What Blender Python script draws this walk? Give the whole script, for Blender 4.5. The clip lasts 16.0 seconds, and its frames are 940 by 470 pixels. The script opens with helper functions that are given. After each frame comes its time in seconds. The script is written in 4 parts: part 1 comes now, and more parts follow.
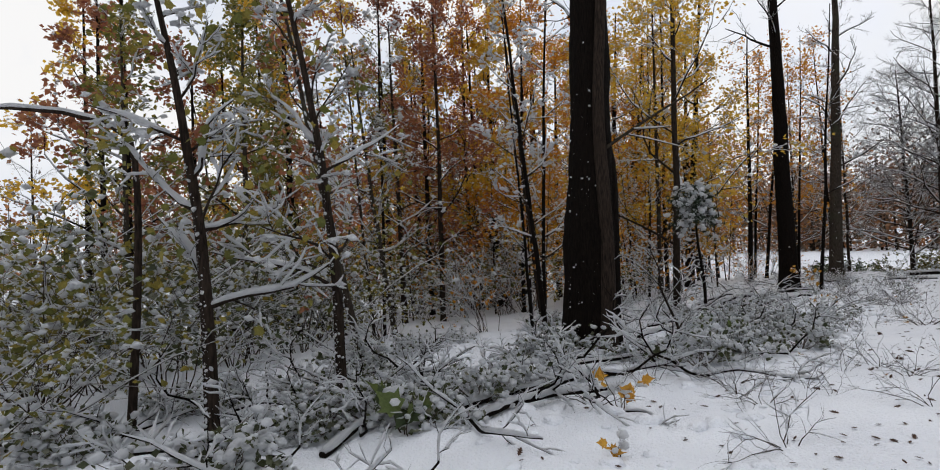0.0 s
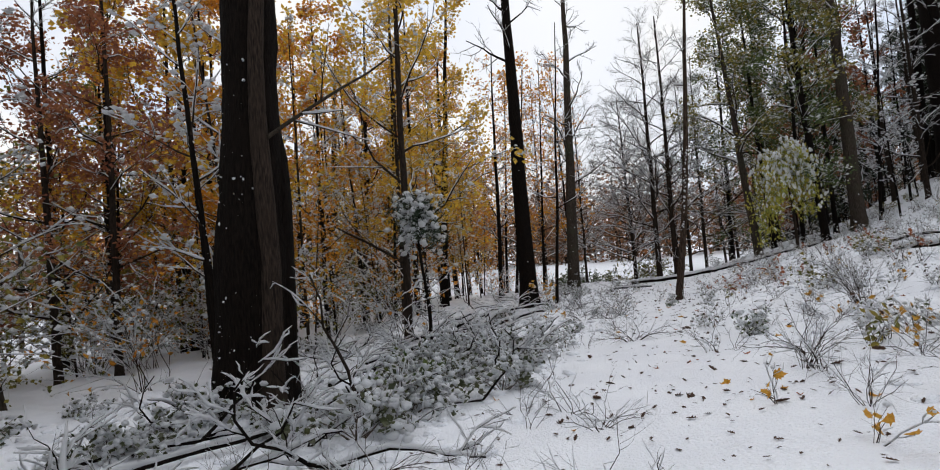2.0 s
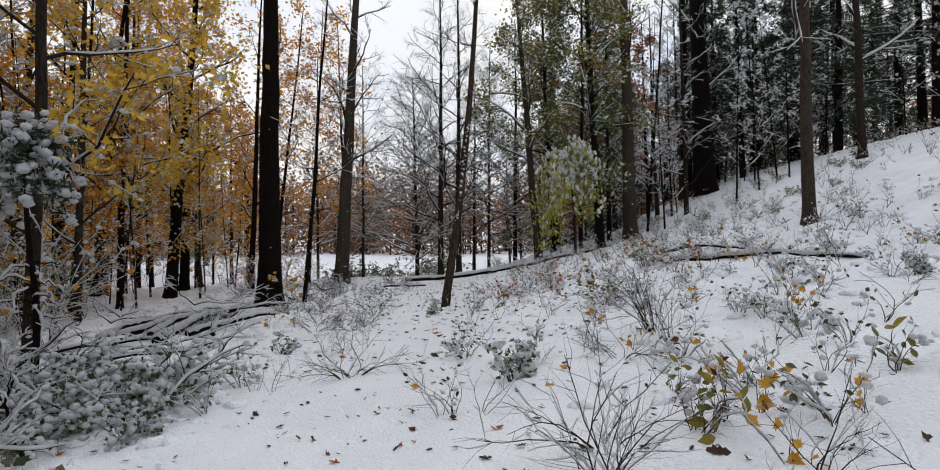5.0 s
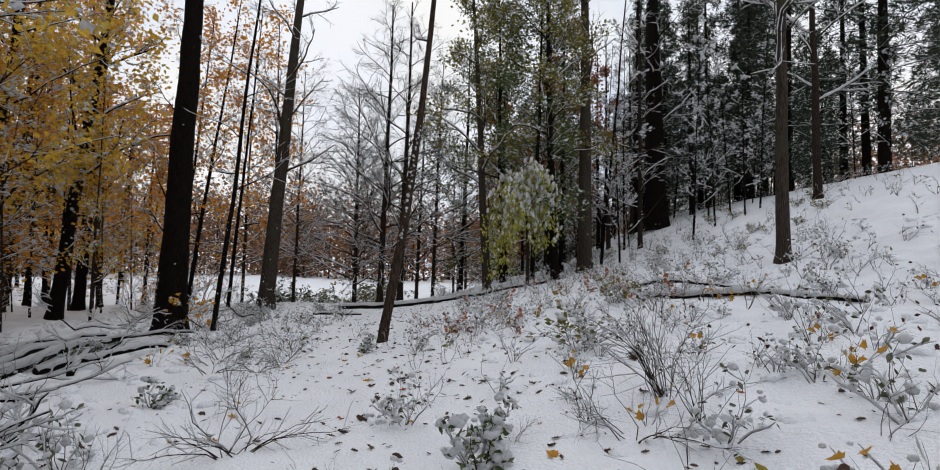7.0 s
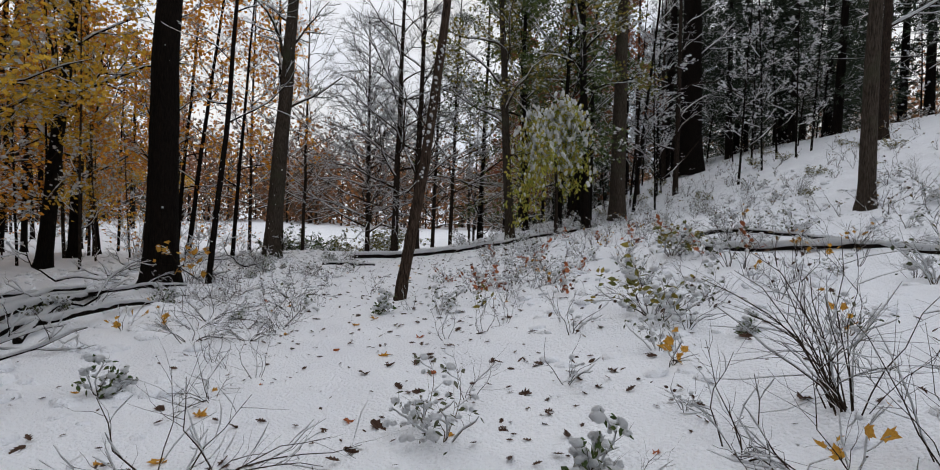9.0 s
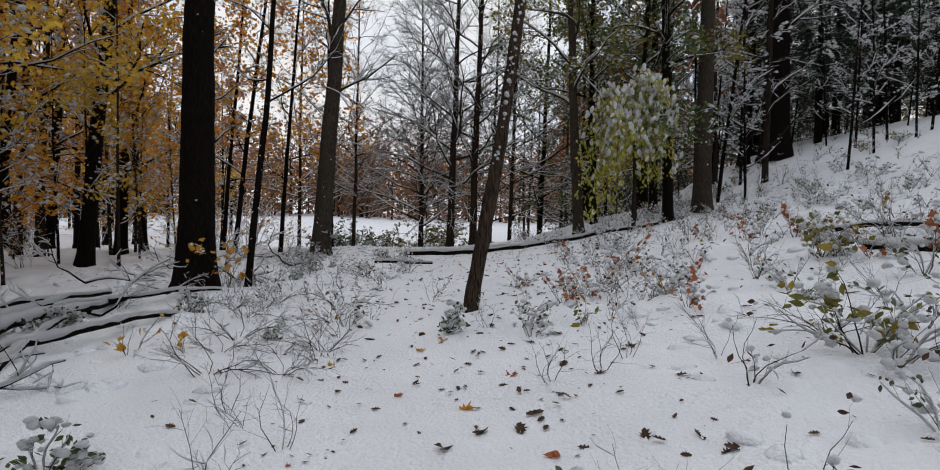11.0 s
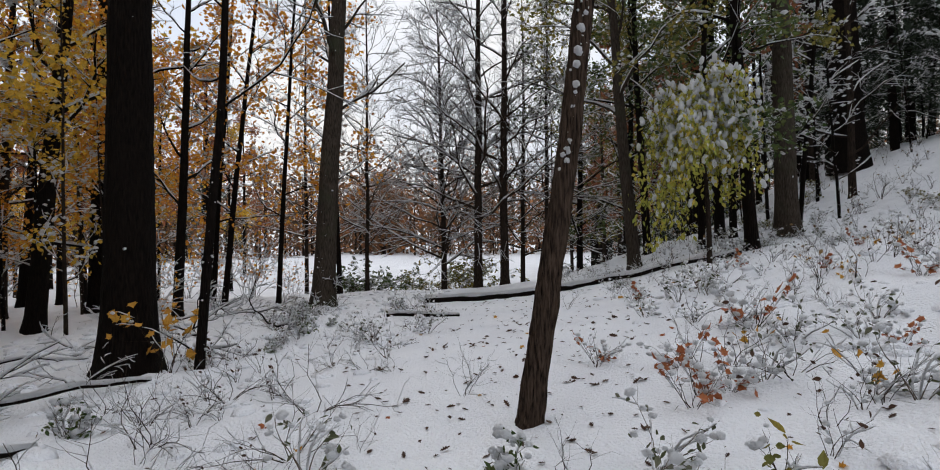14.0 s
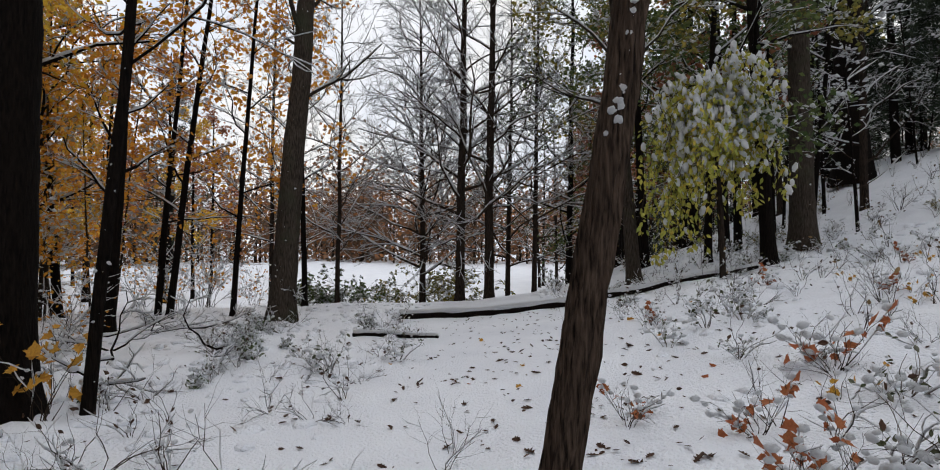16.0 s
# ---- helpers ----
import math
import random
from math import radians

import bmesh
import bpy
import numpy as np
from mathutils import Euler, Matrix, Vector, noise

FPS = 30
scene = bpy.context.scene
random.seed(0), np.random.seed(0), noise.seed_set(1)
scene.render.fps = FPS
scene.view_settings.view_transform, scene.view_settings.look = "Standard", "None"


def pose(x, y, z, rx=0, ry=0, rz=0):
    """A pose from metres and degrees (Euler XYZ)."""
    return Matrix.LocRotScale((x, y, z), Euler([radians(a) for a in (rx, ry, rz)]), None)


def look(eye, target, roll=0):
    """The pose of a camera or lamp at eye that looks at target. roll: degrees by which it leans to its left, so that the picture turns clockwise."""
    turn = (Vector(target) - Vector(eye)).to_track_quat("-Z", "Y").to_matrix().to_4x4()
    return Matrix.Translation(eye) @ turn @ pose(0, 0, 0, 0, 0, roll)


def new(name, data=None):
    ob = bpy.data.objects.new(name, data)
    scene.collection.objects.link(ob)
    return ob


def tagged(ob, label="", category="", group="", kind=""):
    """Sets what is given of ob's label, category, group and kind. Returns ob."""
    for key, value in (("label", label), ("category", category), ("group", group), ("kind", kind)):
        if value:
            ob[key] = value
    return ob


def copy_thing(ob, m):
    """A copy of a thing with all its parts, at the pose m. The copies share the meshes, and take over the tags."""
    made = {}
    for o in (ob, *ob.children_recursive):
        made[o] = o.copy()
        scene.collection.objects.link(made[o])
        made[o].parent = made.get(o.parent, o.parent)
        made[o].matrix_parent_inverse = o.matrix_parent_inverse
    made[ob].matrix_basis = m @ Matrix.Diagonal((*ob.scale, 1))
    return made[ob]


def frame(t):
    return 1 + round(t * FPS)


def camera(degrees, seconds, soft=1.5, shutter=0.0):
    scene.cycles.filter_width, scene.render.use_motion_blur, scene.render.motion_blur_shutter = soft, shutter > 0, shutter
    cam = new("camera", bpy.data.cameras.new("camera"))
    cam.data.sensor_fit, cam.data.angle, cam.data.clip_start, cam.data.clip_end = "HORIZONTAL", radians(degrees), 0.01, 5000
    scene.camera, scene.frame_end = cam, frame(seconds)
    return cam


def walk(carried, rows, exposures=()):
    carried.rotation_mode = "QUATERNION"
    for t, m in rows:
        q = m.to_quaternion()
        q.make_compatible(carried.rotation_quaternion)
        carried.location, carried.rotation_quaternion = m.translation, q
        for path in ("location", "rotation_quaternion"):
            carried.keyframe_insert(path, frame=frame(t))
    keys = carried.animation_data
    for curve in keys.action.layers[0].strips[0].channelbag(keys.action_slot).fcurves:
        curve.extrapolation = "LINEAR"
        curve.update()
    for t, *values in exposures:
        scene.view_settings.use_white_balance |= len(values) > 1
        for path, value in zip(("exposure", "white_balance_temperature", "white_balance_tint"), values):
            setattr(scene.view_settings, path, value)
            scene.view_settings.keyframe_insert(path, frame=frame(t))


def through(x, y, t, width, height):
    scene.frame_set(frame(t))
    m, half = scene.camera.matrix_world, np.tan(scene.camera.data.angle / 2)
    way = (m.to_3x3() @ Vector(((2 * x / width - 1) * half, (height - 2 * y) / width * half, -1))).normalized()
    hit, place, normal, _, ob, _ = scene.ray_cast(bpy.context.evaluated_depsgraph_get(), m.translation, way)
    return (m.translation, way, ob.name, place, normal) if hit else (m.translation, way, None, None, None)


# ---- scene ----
cam = camera(79.5, 16.0, soft=1.0)
PATH = [
    (0, (-0.339, -0.233, 1.500), (-0.276, 1.765, 1.568), -3.11),
    (0.5, (0.284, 0.393, 1.468), (0.445, 2.385, 1.536), -2.91),
    (1, (0.919, 1.011, 1.447), (1.273, 2.978, 1.506), -2.77),
    (1.5, (1.533, 1.578, 1.437), (2.124, 3.488, 1.497), -3.17),
    (2, (2.074, 2.037, 1.412), (2.858, 3.875, 1.498), -5.27),
    (2.5, (2.579, 2.434, 1.383), (3.519, 4.199, 1.448), -5.47),
    (3, (3.162, 2.841, 1.355), (4.266, 4.508, 1.368), -3.94),
    (3.5, (3.760, 3.259, 1.325), (4.964, 4.856, 1.325), -2.90),
    (4, (4.306, 3.703, 1.299), (5.566, 5.256, 1.291), -2.18),
    (4.5, (4.818, 4.181, 1.282), (6.128, 5.691, 1.280), -1.59),
    (5, (5.248, 4.615, 1.269), (6.608, 6.082, 1.284), -1.02),
    (7.5, (6.802, 6.412, 1.196), (8.311, 7.719, 1.312), 1.49),
    (8, (7.098, 6.763, 1.184), (8.607, 8.076, 1.219), 1.98),
    (8.5, (7.380, 7.140, 1.175), (8.877, 8.466, 1.134), 1.85),
    (11, (8.658, 9.175, 1.121), (10.010, 10.646, 1.022), 1.23),
    (11.5, (8.961, 9.633, 1.120), (10.257, 11.155, 1.041), 0.59),
    (12, (9.263, 10.152, 1.141), (10.501, 11.722, 1.104), 0.16),
    (12.5, (9.566, 10.649, 1.158), (10.796, 12.226, 1.142), -0.25),
    (13, (9.927, 11.050, 1.152), (11.163, 12.623, 1.132), -0.18),
    (13.5, (10.283, 11.380, 1.159), (11.543, 12.934, 1.144), -0.34),
    (14, (10.641, 11.677, 1.176), (11.931, 13.205, 1.191), -1.11),
    (14.5, (10.997, 11.940, 1.190), (12.313, 13.445, 1.226), -1.48),
    (15, (11.286, 12.250, 1.194), (12.619, 13.741, 1.234), -0.75),
    (15.5, (11.513, 12.634, 1.183), (12.849, 14.122, 1.228), -0.28),
    (16, (11.718, 13.018, 1.159), (13.061, 14.500, 1.205), -0.10),
]
walk(cam, [(t, look(eye, target, roll)) for t, eye, target, roll in PATH], exposures=[(0, 0.0), (2.5, 0.12), (8, 0.0), (11, -0.04), (13, 0.08), (16, 0.1)])

# ---- daylight: an overcast sky with broken cloud, and a wide weak sun behind it ----
SUN_UP, SUN_ROUND = radians(28), radians(35)
world = bpy.data.worlds.new("overcast_sky")
scene.world = world
world.use_nodes = True
wn, wl = world.node_tree.nodes, world.node_tree.links
wn.clear()
sky = wn.new("ShaderNodeTexSky")
sky.sky_type, sky.sun_disc, sky.sun_elevation, sky.sun_rotation = "NISHITA", False, SUN_UP, SUN_ROUND
sky.air_density, sky.dust_density = 1.0, 3.0
blue = wn.new("ShaderNodeBackground")
blue.inputs["Strength"].default_value = 0.085
cloud = wn.new("ShaderNodeBackground")
cloud.inputs["Strength"].default_value = 0.95
where = wn.new("ShaderNodeTexCoord")
puff = wn.new("ShaderNodeTexNoise")
puff.inputs["Scale"].default_value, puff.inputs["Detail"].default_value = 3.2, 6.0
cover = wn.new("ShaderNodeMapRange")
cover.inputs["From Min"].default_value, cover.inputs["From Max"].default_value = 0.25, 0.55
cover.inputs["To Min"].default_value, cover.inputs["To Max"].default_value = 0.9, 1.0
both, out = wn.new("ShaderNodeMixShader"), wn.new("ShaderNodeOutputWorld")
wl.new(sky.outputs[0], blue.inputs["Color"])
wl.new(where.outputs["Generated"], puff.inputs["Vector"])
wl.new(puff.outputs["Fac"], cover.inputs["Value"])
tone = wn.new("ShaderNodeValToRGB")
tone.color_ramp.elements[0].position, tone.color_ramp.elements[0].color = 0.36, (0.70, 0.78, 0.93, 1)
tone.color_ramp.elements[1].position, tone.color_ramp.elements[1].color = 0.6, (0.99, 0.985, 0.985, 1)
wl.new(puff.outputs["Fac"], tone.inputs[0])
wl.new(tone.outputs[0], cloud.inputs["Color"])
wl.new(cover.outputs[0], both.inputs[0])
wl.new(blue.outputs[0], both.inputs[1])
wl.new(cloud.outputs[0], both.inputs[2])
wl.new(both.outputs[0], out.inputs[0])
sun = new("sun", bpy.data.lights.new("sun", "SUN"))
sun.data.energy, sun.data.angle, sun.data.color = 0.5, radians(25), (1.0, 0.95, 0.88)
sun.matrix_basis = look((math.sin(SUN_ROUND) * 40, math.cos(SUN_ROUND) * 40, 22), (0, 0, 0))


# ---- materials ----
def material(name, rough=0.8, spec=0.3):
    m = bpy.data.materials.new(name)
    m.use_nodes = True
    b = m.node_tree.nodes["Principled BSDF"]
    b.inputs["Roughness"].default_value = rough
    b.inputs["Specular IOR Level"].default_value = spec
    return m, m.node_tree.nodes, m.node_tree.links, b


def ramp_of(nodes, stops):
    r = nodes.new("ShaderNodeValToRGB")
    while len(r.color_ramp.elements) < len(stops):
        r.color_ramp.elements.new(0.5)
    for e, (at, c) in zip(r.color_ramp.elements, stops):
        e.position, e.color = at, (*c, 1)
    return r


def noise_of(nodes, links, scale, detail=4.0, stretch=(1, 1, 1)):
    co, mp, n = nodes.new("ShaderNodeTexCoord"), nodes.new("ShaderNodeMapping"), nodes.new("ShaderNodeTexNoise")
    mp.inputs["Scale"].default_value = stretch
    n.inputs["Scale"].default_value, n.inputs["Detail"].default_value = scale, detail
    links.new(co.outputs["Object"], mp.inputs["Vector"])
    links.new(mp.outputs[0], n.inputs["Vector"])
    return n


def bumped(nodes, links, b, fields, distance=0.02):
    """Bump from the sum of (field, weight)."""
    last = None
    for field, weight in fields:
        bump = nodes.new("ShaderNodeBump")
        bump.inputs["Strength"].default_value, bump.inputs["Distance"].default_value = weight, distance
        links.new(field, bump.inputs["Height"])
        if last:
            links.new(last.outputs[0], bump.inputs["Normal"])
        last = bump
    links.new(last.outputs[0], b.inputs["Normal"])


def snow_material(name, low, high, scale, glow=0.0):
    m, n, l, b = material(name, 0.75, 0.35)
    a, c = noise_of(n, l, scale, 6), noise_of(n, l, scale * 40, 3)
    r = ramp_of(n, [(0.3, low), (0.7, high)])
    l.new(a.outputs["Fac"], r.inputs[0])
    l.new(r.outputs[0], b.inputs["Base Color"])
    bumped(n, l, b, [(a.outputs["Fac"], 0.7), (c.outputs["Fac"], 0.7)], 0.05)
    if glow:
        t, mix = n.new("ShaderNodeBsdfTranslucent"), n.new("ShaderNodeMixShader")
        l.new(r.outputs[0], t.inputs["Color"])
        mix.inputs[0].default_value = glow
        l.new(b.outputs[0], mix.inputs[1])
        l.new(t.outputs[0], mix.inputs[2])
        l.new(mix.outputs[0], n["Material Output"].inputs["Surface"])
    return m


def bark_material(name, dark, light, moss=None, ring=5.0):
    m, n, l, b = material(name, 0.95, 0.06)
    a = noise_of(n, l, 9, 8, (ring, ring, 0.8))
    c = noise_of(n, l, 1.3, 4)
    r = ramp_of(n, [(0.32, dark), (0.7, light)])
    l.new(a.outputs["Fac"], r.inputs[0])
    mix = n.new("ShaderNodeMix")
    mix.data_type = "RGBA"
    mr = n.new("ShaderNodeMapRange")
    mr.inputs["From Min"].default_value, mr.inputs["From Max"].default_value = 0.52, 0.72
    l.new(c.outputs["Fac"], mr.inputs["Value"])
    l.new(mr.outputs[0], mix.inputs["Factor"])
    l.new(r.outputs[0], mix.inputs[6])
    mix.inputs[7].default_value = (*(moss or [v * 0.6 for v in light]), 1)
    l.new(mix.outputs[2], b.inputs["Base Color"])
    bumped(n, l, b, [(a.outputs["Fac"], 1.0)], 0.03)
    return m


def leaf_material(name, colours, through=0.35):
    """Leaves that differ one from the next; some light passes through them."""
    m, n, l, b = material(name, 0.65, 0.25)
    g = n.new("ShaderNodeNewGeometry")
    stops = [(i / max(1, len(colours) - 1), c) for i, c in enumerate(colours)]
    r = ramp_of(n, stops)
    l.new(g.outputs["Random Per Island"], r.inputs[0])
    spots = noise_of(n, l, 60, 3)
    mix = n.new("ShaderNodeMix")
    mix.data_type, mix.blend_type = "RGBA", "MULTIPLY"
    mix.inputs["Factor"].default_value = 0.5
    l.new(r.outputs[0], mix.inputs[6])
    grey = ramp_of(n, [(0.35, (0.55, 0.5, 0.45)), (0.65, (1.1, 1.1, 1.1))])
    l.new(spots.outputs["Fac"], grey.inputs[0])
    l.new(grey.outputs[0], mix.inputs[7])
    l.new(mix.outputs[2], b.inputs["Base Color"])
    t, add = n.new("ShaderNodeBsdfTranslucent"), n.new("ShaderNodeMixShader")
    l.new(mix.outputs[2], t.inputs["Color"])
    add.inputs[0].default_value = through
    l.new(b.outputs[0], add.inputs[1])
    l.new(t.outputs[0], add.inputs[2])
    l.new(add.outputs[0], n["Material Output"].inputs["Surface"])
    return m


SNOW_GROUND = snow_material("snow_cover", (0.78, 0.79, 0.83), (0.86, 0.87, 0.9), 0.9)
SNOW = snow_material("clinging_snow", (0.84, 0.85, 0.87), (0.92, 0.92, 0.93), 6.0, 0.4)
BARK_BLACK = bark_material("wet_black_bark", (0.002, 0.0016, 0.0013), (0.012, 0.0085, 0.0065))
BARK_BROWN = bark_material("brown_bark", (0.008, 0.006, 0.005), (0.045, 0.032, 0.024))
BARK_FURROW = bark_material("furrowed_bark", (0.006, 0.004, 0.003), (0.085, 0.058, 0.042), None, 7.0)
BARK_GREY = bark_material("grey_bark", (0.016, 0.012, 0.009), (0.07, 0.055, 0.043), (0.04, 0.042, 0.026))
TWIG = bark_material("twig_bark", (0.018, 0.012, 0.009), (0.06, 0.042, 0.03))
PALE_TWIG = bark_material("pale_stem", (0.07, 0.055, 0.045), (0.2, 0.16, 0.13))
ORANGE = leaf_material("amber_leaves", [(0.5, 0.19, 0.03), (0.72, 0.31, 0.04), (0.78, 0.42, 0.06), (0.58, 0.26, 0.06)], 0.65)
YELLOW = leaf_material("yellow_leaves", [(0.68, 0.4, 0.04), (0.78, 0.52, 0.07), (0.66, 0.4, 0.06), (0.45, 0.35, 0.08)], 0.65)
RUSSET = leaf_material("russet_leaves", [(0.24, 0.08, 0.05), (0.36, 0.14, 0.07), (0.42, 0.19, 0.09), (0.24, 0.1, 0.07)], 0.5)
OLIVE = leaf_material("olive_leaves", [(0.12, 0.13, 0.03), (0.2, 0.19, 0.05), (0.34, 0.26, 0.05), (0.08, 0.1, 0.03)], 0.4)
GREEN = leaf_material("green_leaves", [(0.05, 0.085, 0.025), (0.08, 0.12, 0.04), (0.14, 0.17, 0.05), (0.05, 0.07, 0.03)])
GREYGREEN = leaf_material("frosted_leaves", [(0.05, 0.06, 0.03), (0.1, 0.11, 0.06), (0.08, 0.09, 0.035), (0.2, 0.2, 0.15)])
NEEDLE = leaf_material("pine_needles", [(0.022, 0.034, 0.02), (0.04, 0.055, 0.03), (0.03, 0.045, 0.03)], 0.1)
DRYLEAF = leaf_material("dead_oak_leaf", [(0.045, 0.022, 0.014), (0.08, 0.04, 0.022)], 0.1)
GOLDLEAF = leaf_material("golden_maple_leaf", [(0.5, 0.23, 0.03), (0.62, 0.34, 0.05)], 0.3)
REDLEAF = leaf_material("rust_maple_leaf", [(0.36, 0.1, 0.04), (0.42, 0.15, 0.06)], 0.3)
LIME = leaf_material("yellow_green_leaves", [(0.4, 0.4, 0.07), (0.56, 0.5, 0.1), (0.28, 0.34, 0.07), (0.6, 0.45, 0.08)], 0.4)
FARWOOD = leaf_material("far_foliage", [(0.24, 0.11, 0.06), (0.46, 0.2, 0.07), (0.2, 0.13, 0.09), (0.12, 0.1, 0.07), (0.34, 0.18, 0.1)], 0.2)


# ---- mesh building ----
def smooth(a, b, v):
    v = np.clip((v - a) / (b - a), 0, 1)
    return v * v * (3 - 2 * v)


ACROSS = np.array([(-60, -1.7), (-40, -1.4), (-12, -.75), (-5, -.5), (-2, -.43), (0, -.36), (2, -.1), (4, .28), (6, .74), (8, 1.1), (10, 1.6),
                   (14.5, 3.5), (20, 5.4), (30, 7.5), (60, 9), (300, 12)])


def land(x, y):
    """The ground's height: a path along a slope that climbs to one side and falls to a frozen pond ahead."""
    x, y = np.asarray(x, float), np.asarray(y, float)
    p, q = 0.67 * x + 0.742 * y, 0.742 * x - 0.67 * y
    z = np.interp(q, ACROSS[:, 0], ACROSS[:, 1])
    z = z + 0.30 * (1 - smooth(0, 16, p)) - 0.25 * (1 - smooth(15, 24, p)) * smooth(4, 9, q)
    d = smooth(33, 44, p - np.maximum(0, q - 2) * 0.9) * smooth(-30, -6, q)
    z = z * (1 - d) - 1.75 * d
    rough = 0.012 + 0.05 * smooth(1.0, 4.0, np.abs(q + 0.3)) * (1 - d) + 0.25 * smooth(40, 120, np.hypot(x, y)) * (1 - d)
    bump = np.sin(1.9 * x + 1.3 * np.sin(1.1 * y)) * np.sin(2.3 * y + 1.7 * np.sin(0.9 * x))
    fine = np.sin(5.1 * x + 2 * np.sin(3.3 * y) + 0.7) * np.sin(4.3 * y + 1.5 * np.sin(4.1 * x))
    finer = np.sin(11.7 * x + 2 * np.sin(7.3 * y)) * np.sin(12.9 * y + 2 * np.sin(9.1 * x))
    return z + rough * (bump + 0.55 * fine) + 0.006 * fine + 0.009 * finer * (1 - d)


def ground(x, y):
    return float(land(x, y))


class Geo:
    """Gathers vertices and faces and makes one mesh of them."""

    def __init__(self):
        self.v, self.f3, self.f4, self.n = [], [], [], 0

    def add(self, v, f3=None, f4=None):
        self.v.append(np.asarray(v, float))
        if f3 is not None:
            self.f3.append(np.asarray(f3, int) + self.n)
        if f4 is not None:
            self.f4.append(np.asarray(f4, int) + self.n)
        self.n += len(v)

    def tube(self, pts, rad, sides=5, ridge=0.0, rng=None, cap=False, lobes=0.0):
        pts, rad = np.asarray(pts, float), np.asarray(rad, float)
        t = np.gradient(pts, axis=0)
        t /= np.linalg.norm(t, axis=1)[:, None] + 1e-9
        steep = abs((pts[-1] - pts[0])[2]) > 0.7 * np.linalg.norm(pts[-1] - pts[0])
        u = np.cross(t, (1.0, 0.0, 0.0) if steep else (0.0, 0.0, 1.0))
        u /= np.linalg.norm(u, axis=1)[:, None] + 1e-9
        w = np.cross(t, u)
        a = np.linspace(0, 2 * math.pi, sides, endpoint=False)
        r = np.repeat(rad[:, None], sides, 1)
        if ridge:
            col = rng.normal(0, 1, sides)
            r = r * (1 + ridge * (0.7 * col[None, :] + 0.6 * rng.normal(0, 1, r.shape)))
        if lobes:
            r = r * (1 + np.exp(-np.maximum(pts[:, 2] - pts[0, 2], 0) / (2.2 * rad[0]))[:, None] * lobes * (np.cos(5 * a + 1) + 0.6 * np.cos(3 * a))[None, :])
        v = pts[:, None, :] + r[..., None] * (np.cos(a)[None, :, None] * u[:, None, :] + np.sin(a)[None, :, None] * w[:, None, :])
        n = len(pts)
        i, j = np.meshgrid(np.arange(n - 1), np.arange(sides), indexing="ij")
        k = (j + 1) % sides
        f = np.stack([i * sides + j, i * sides + k, (i + 1) * sides + k, (i + 1) * sides + j], -1).reshape(-1, 4)
        v, f3 = v.reshape(-1, 3), None
        if cap:
            v = np.vstack([v, pts[0], pts[-1]])
            e, j = n * sides, np.arange(sides)
            k = (j + 1) % sides
            f3 = np.vstack([np.stack([np.full(sides, e), k, j], -1), np.stack([np.full(sides, e + 1), e - sides + j, e - sides + k], -1)])
        self.add(v, f3, f)

    def many(self, shape, tris, at, size, rng, flat=False, squash=1.0, lean=1.0):
        """Copies of a small shape at the places given, each turned at random."""
        at = np.asarray(at, float)
        n, k = len(at), len(shape)
        if not n:
            return
        ang, tip, rol = rng.uniform(0, 6.283, n), rng.normal(0, 0.25 if flat else 0.9, n) * lean, rng.normal(0, 0.25 if flat else 0.9, n) * lean
        ca, sa, ct, st, cr, sr = np.cos(ang), np.sin(ang), np.cos(tip), np.sin(tip), np.cos(rol), np.sin(rol)
        s = np.asarray(shape, float)[None] * np.broadcast_to(np.asarray(size, float), (n,))[:, None, None]
        x, y, z = s[..., 0], s[..., 1], s[..., 2] * squash
        y, z = y * ct[:, None] - z * st[:, None], y * st[:, None] + z * ct[:, None]
        x, z = x * cr[:, None] + z * sr[:, None], -x * sr[:, None] + z * cr[:, None]
        x, y = x * ca[:, None] - y * sa[:, None], x * sa[:, None] + y * ca[:, None]
        v = np.stack([x, y, z], -1) + at[:, None, :]
        f = (np.asarray(tris)[None] + (np.arange(n) * k)[:, None, None]).reshape(-1, 3)
        self.add(v.reshape(-1, 3), f)

    def make(self, name, mat, parent=None, label="", soft=True):
        me = bpy.data.meshes.new(name)
        if self.n:
            v = np.concatenate(self.v)
            f3 = np.concatenate(self.f3) if self.f3 else np.zeros((0, 3), int)
            f4 = np.concatenate(self.f4) if self.f4 else np.zeros((0, 4), int)
            me.vertices.add(len(v))
            me.vertices.foreach_set("co", v.ravel())
            me.loops.add(f3.size + f4.size)
            me.loops.foreach_set("vertex_index", np.concatenate([f3.ravel(), f4.ravel()]).astype(np.int32))
            me.polygons.add(len(f3) + len(f4))
            start = np.concatenate([np.arange(len(f3)) * 3, f3.size + np.arange(len(f4)) * 4]).astype(np.int32)
            me.polygons.foreach_set("loop_start", start)
            me.update(calc_edges=True)
            me.polygons.foreach_set("use_smooth", np.full(len(f3) + len(f4), soft))
            me.validate()
        me.materials.append(mat)
        ob = new(name, me)
        if parent:
            ob.parent = parent
            if name in ("branching", "snow", "crown", "clinging_snow", "foliage", "timber"):
                tagged(ob, kind="stuff")
        if label:
            tagged(ob, label)
        return ob


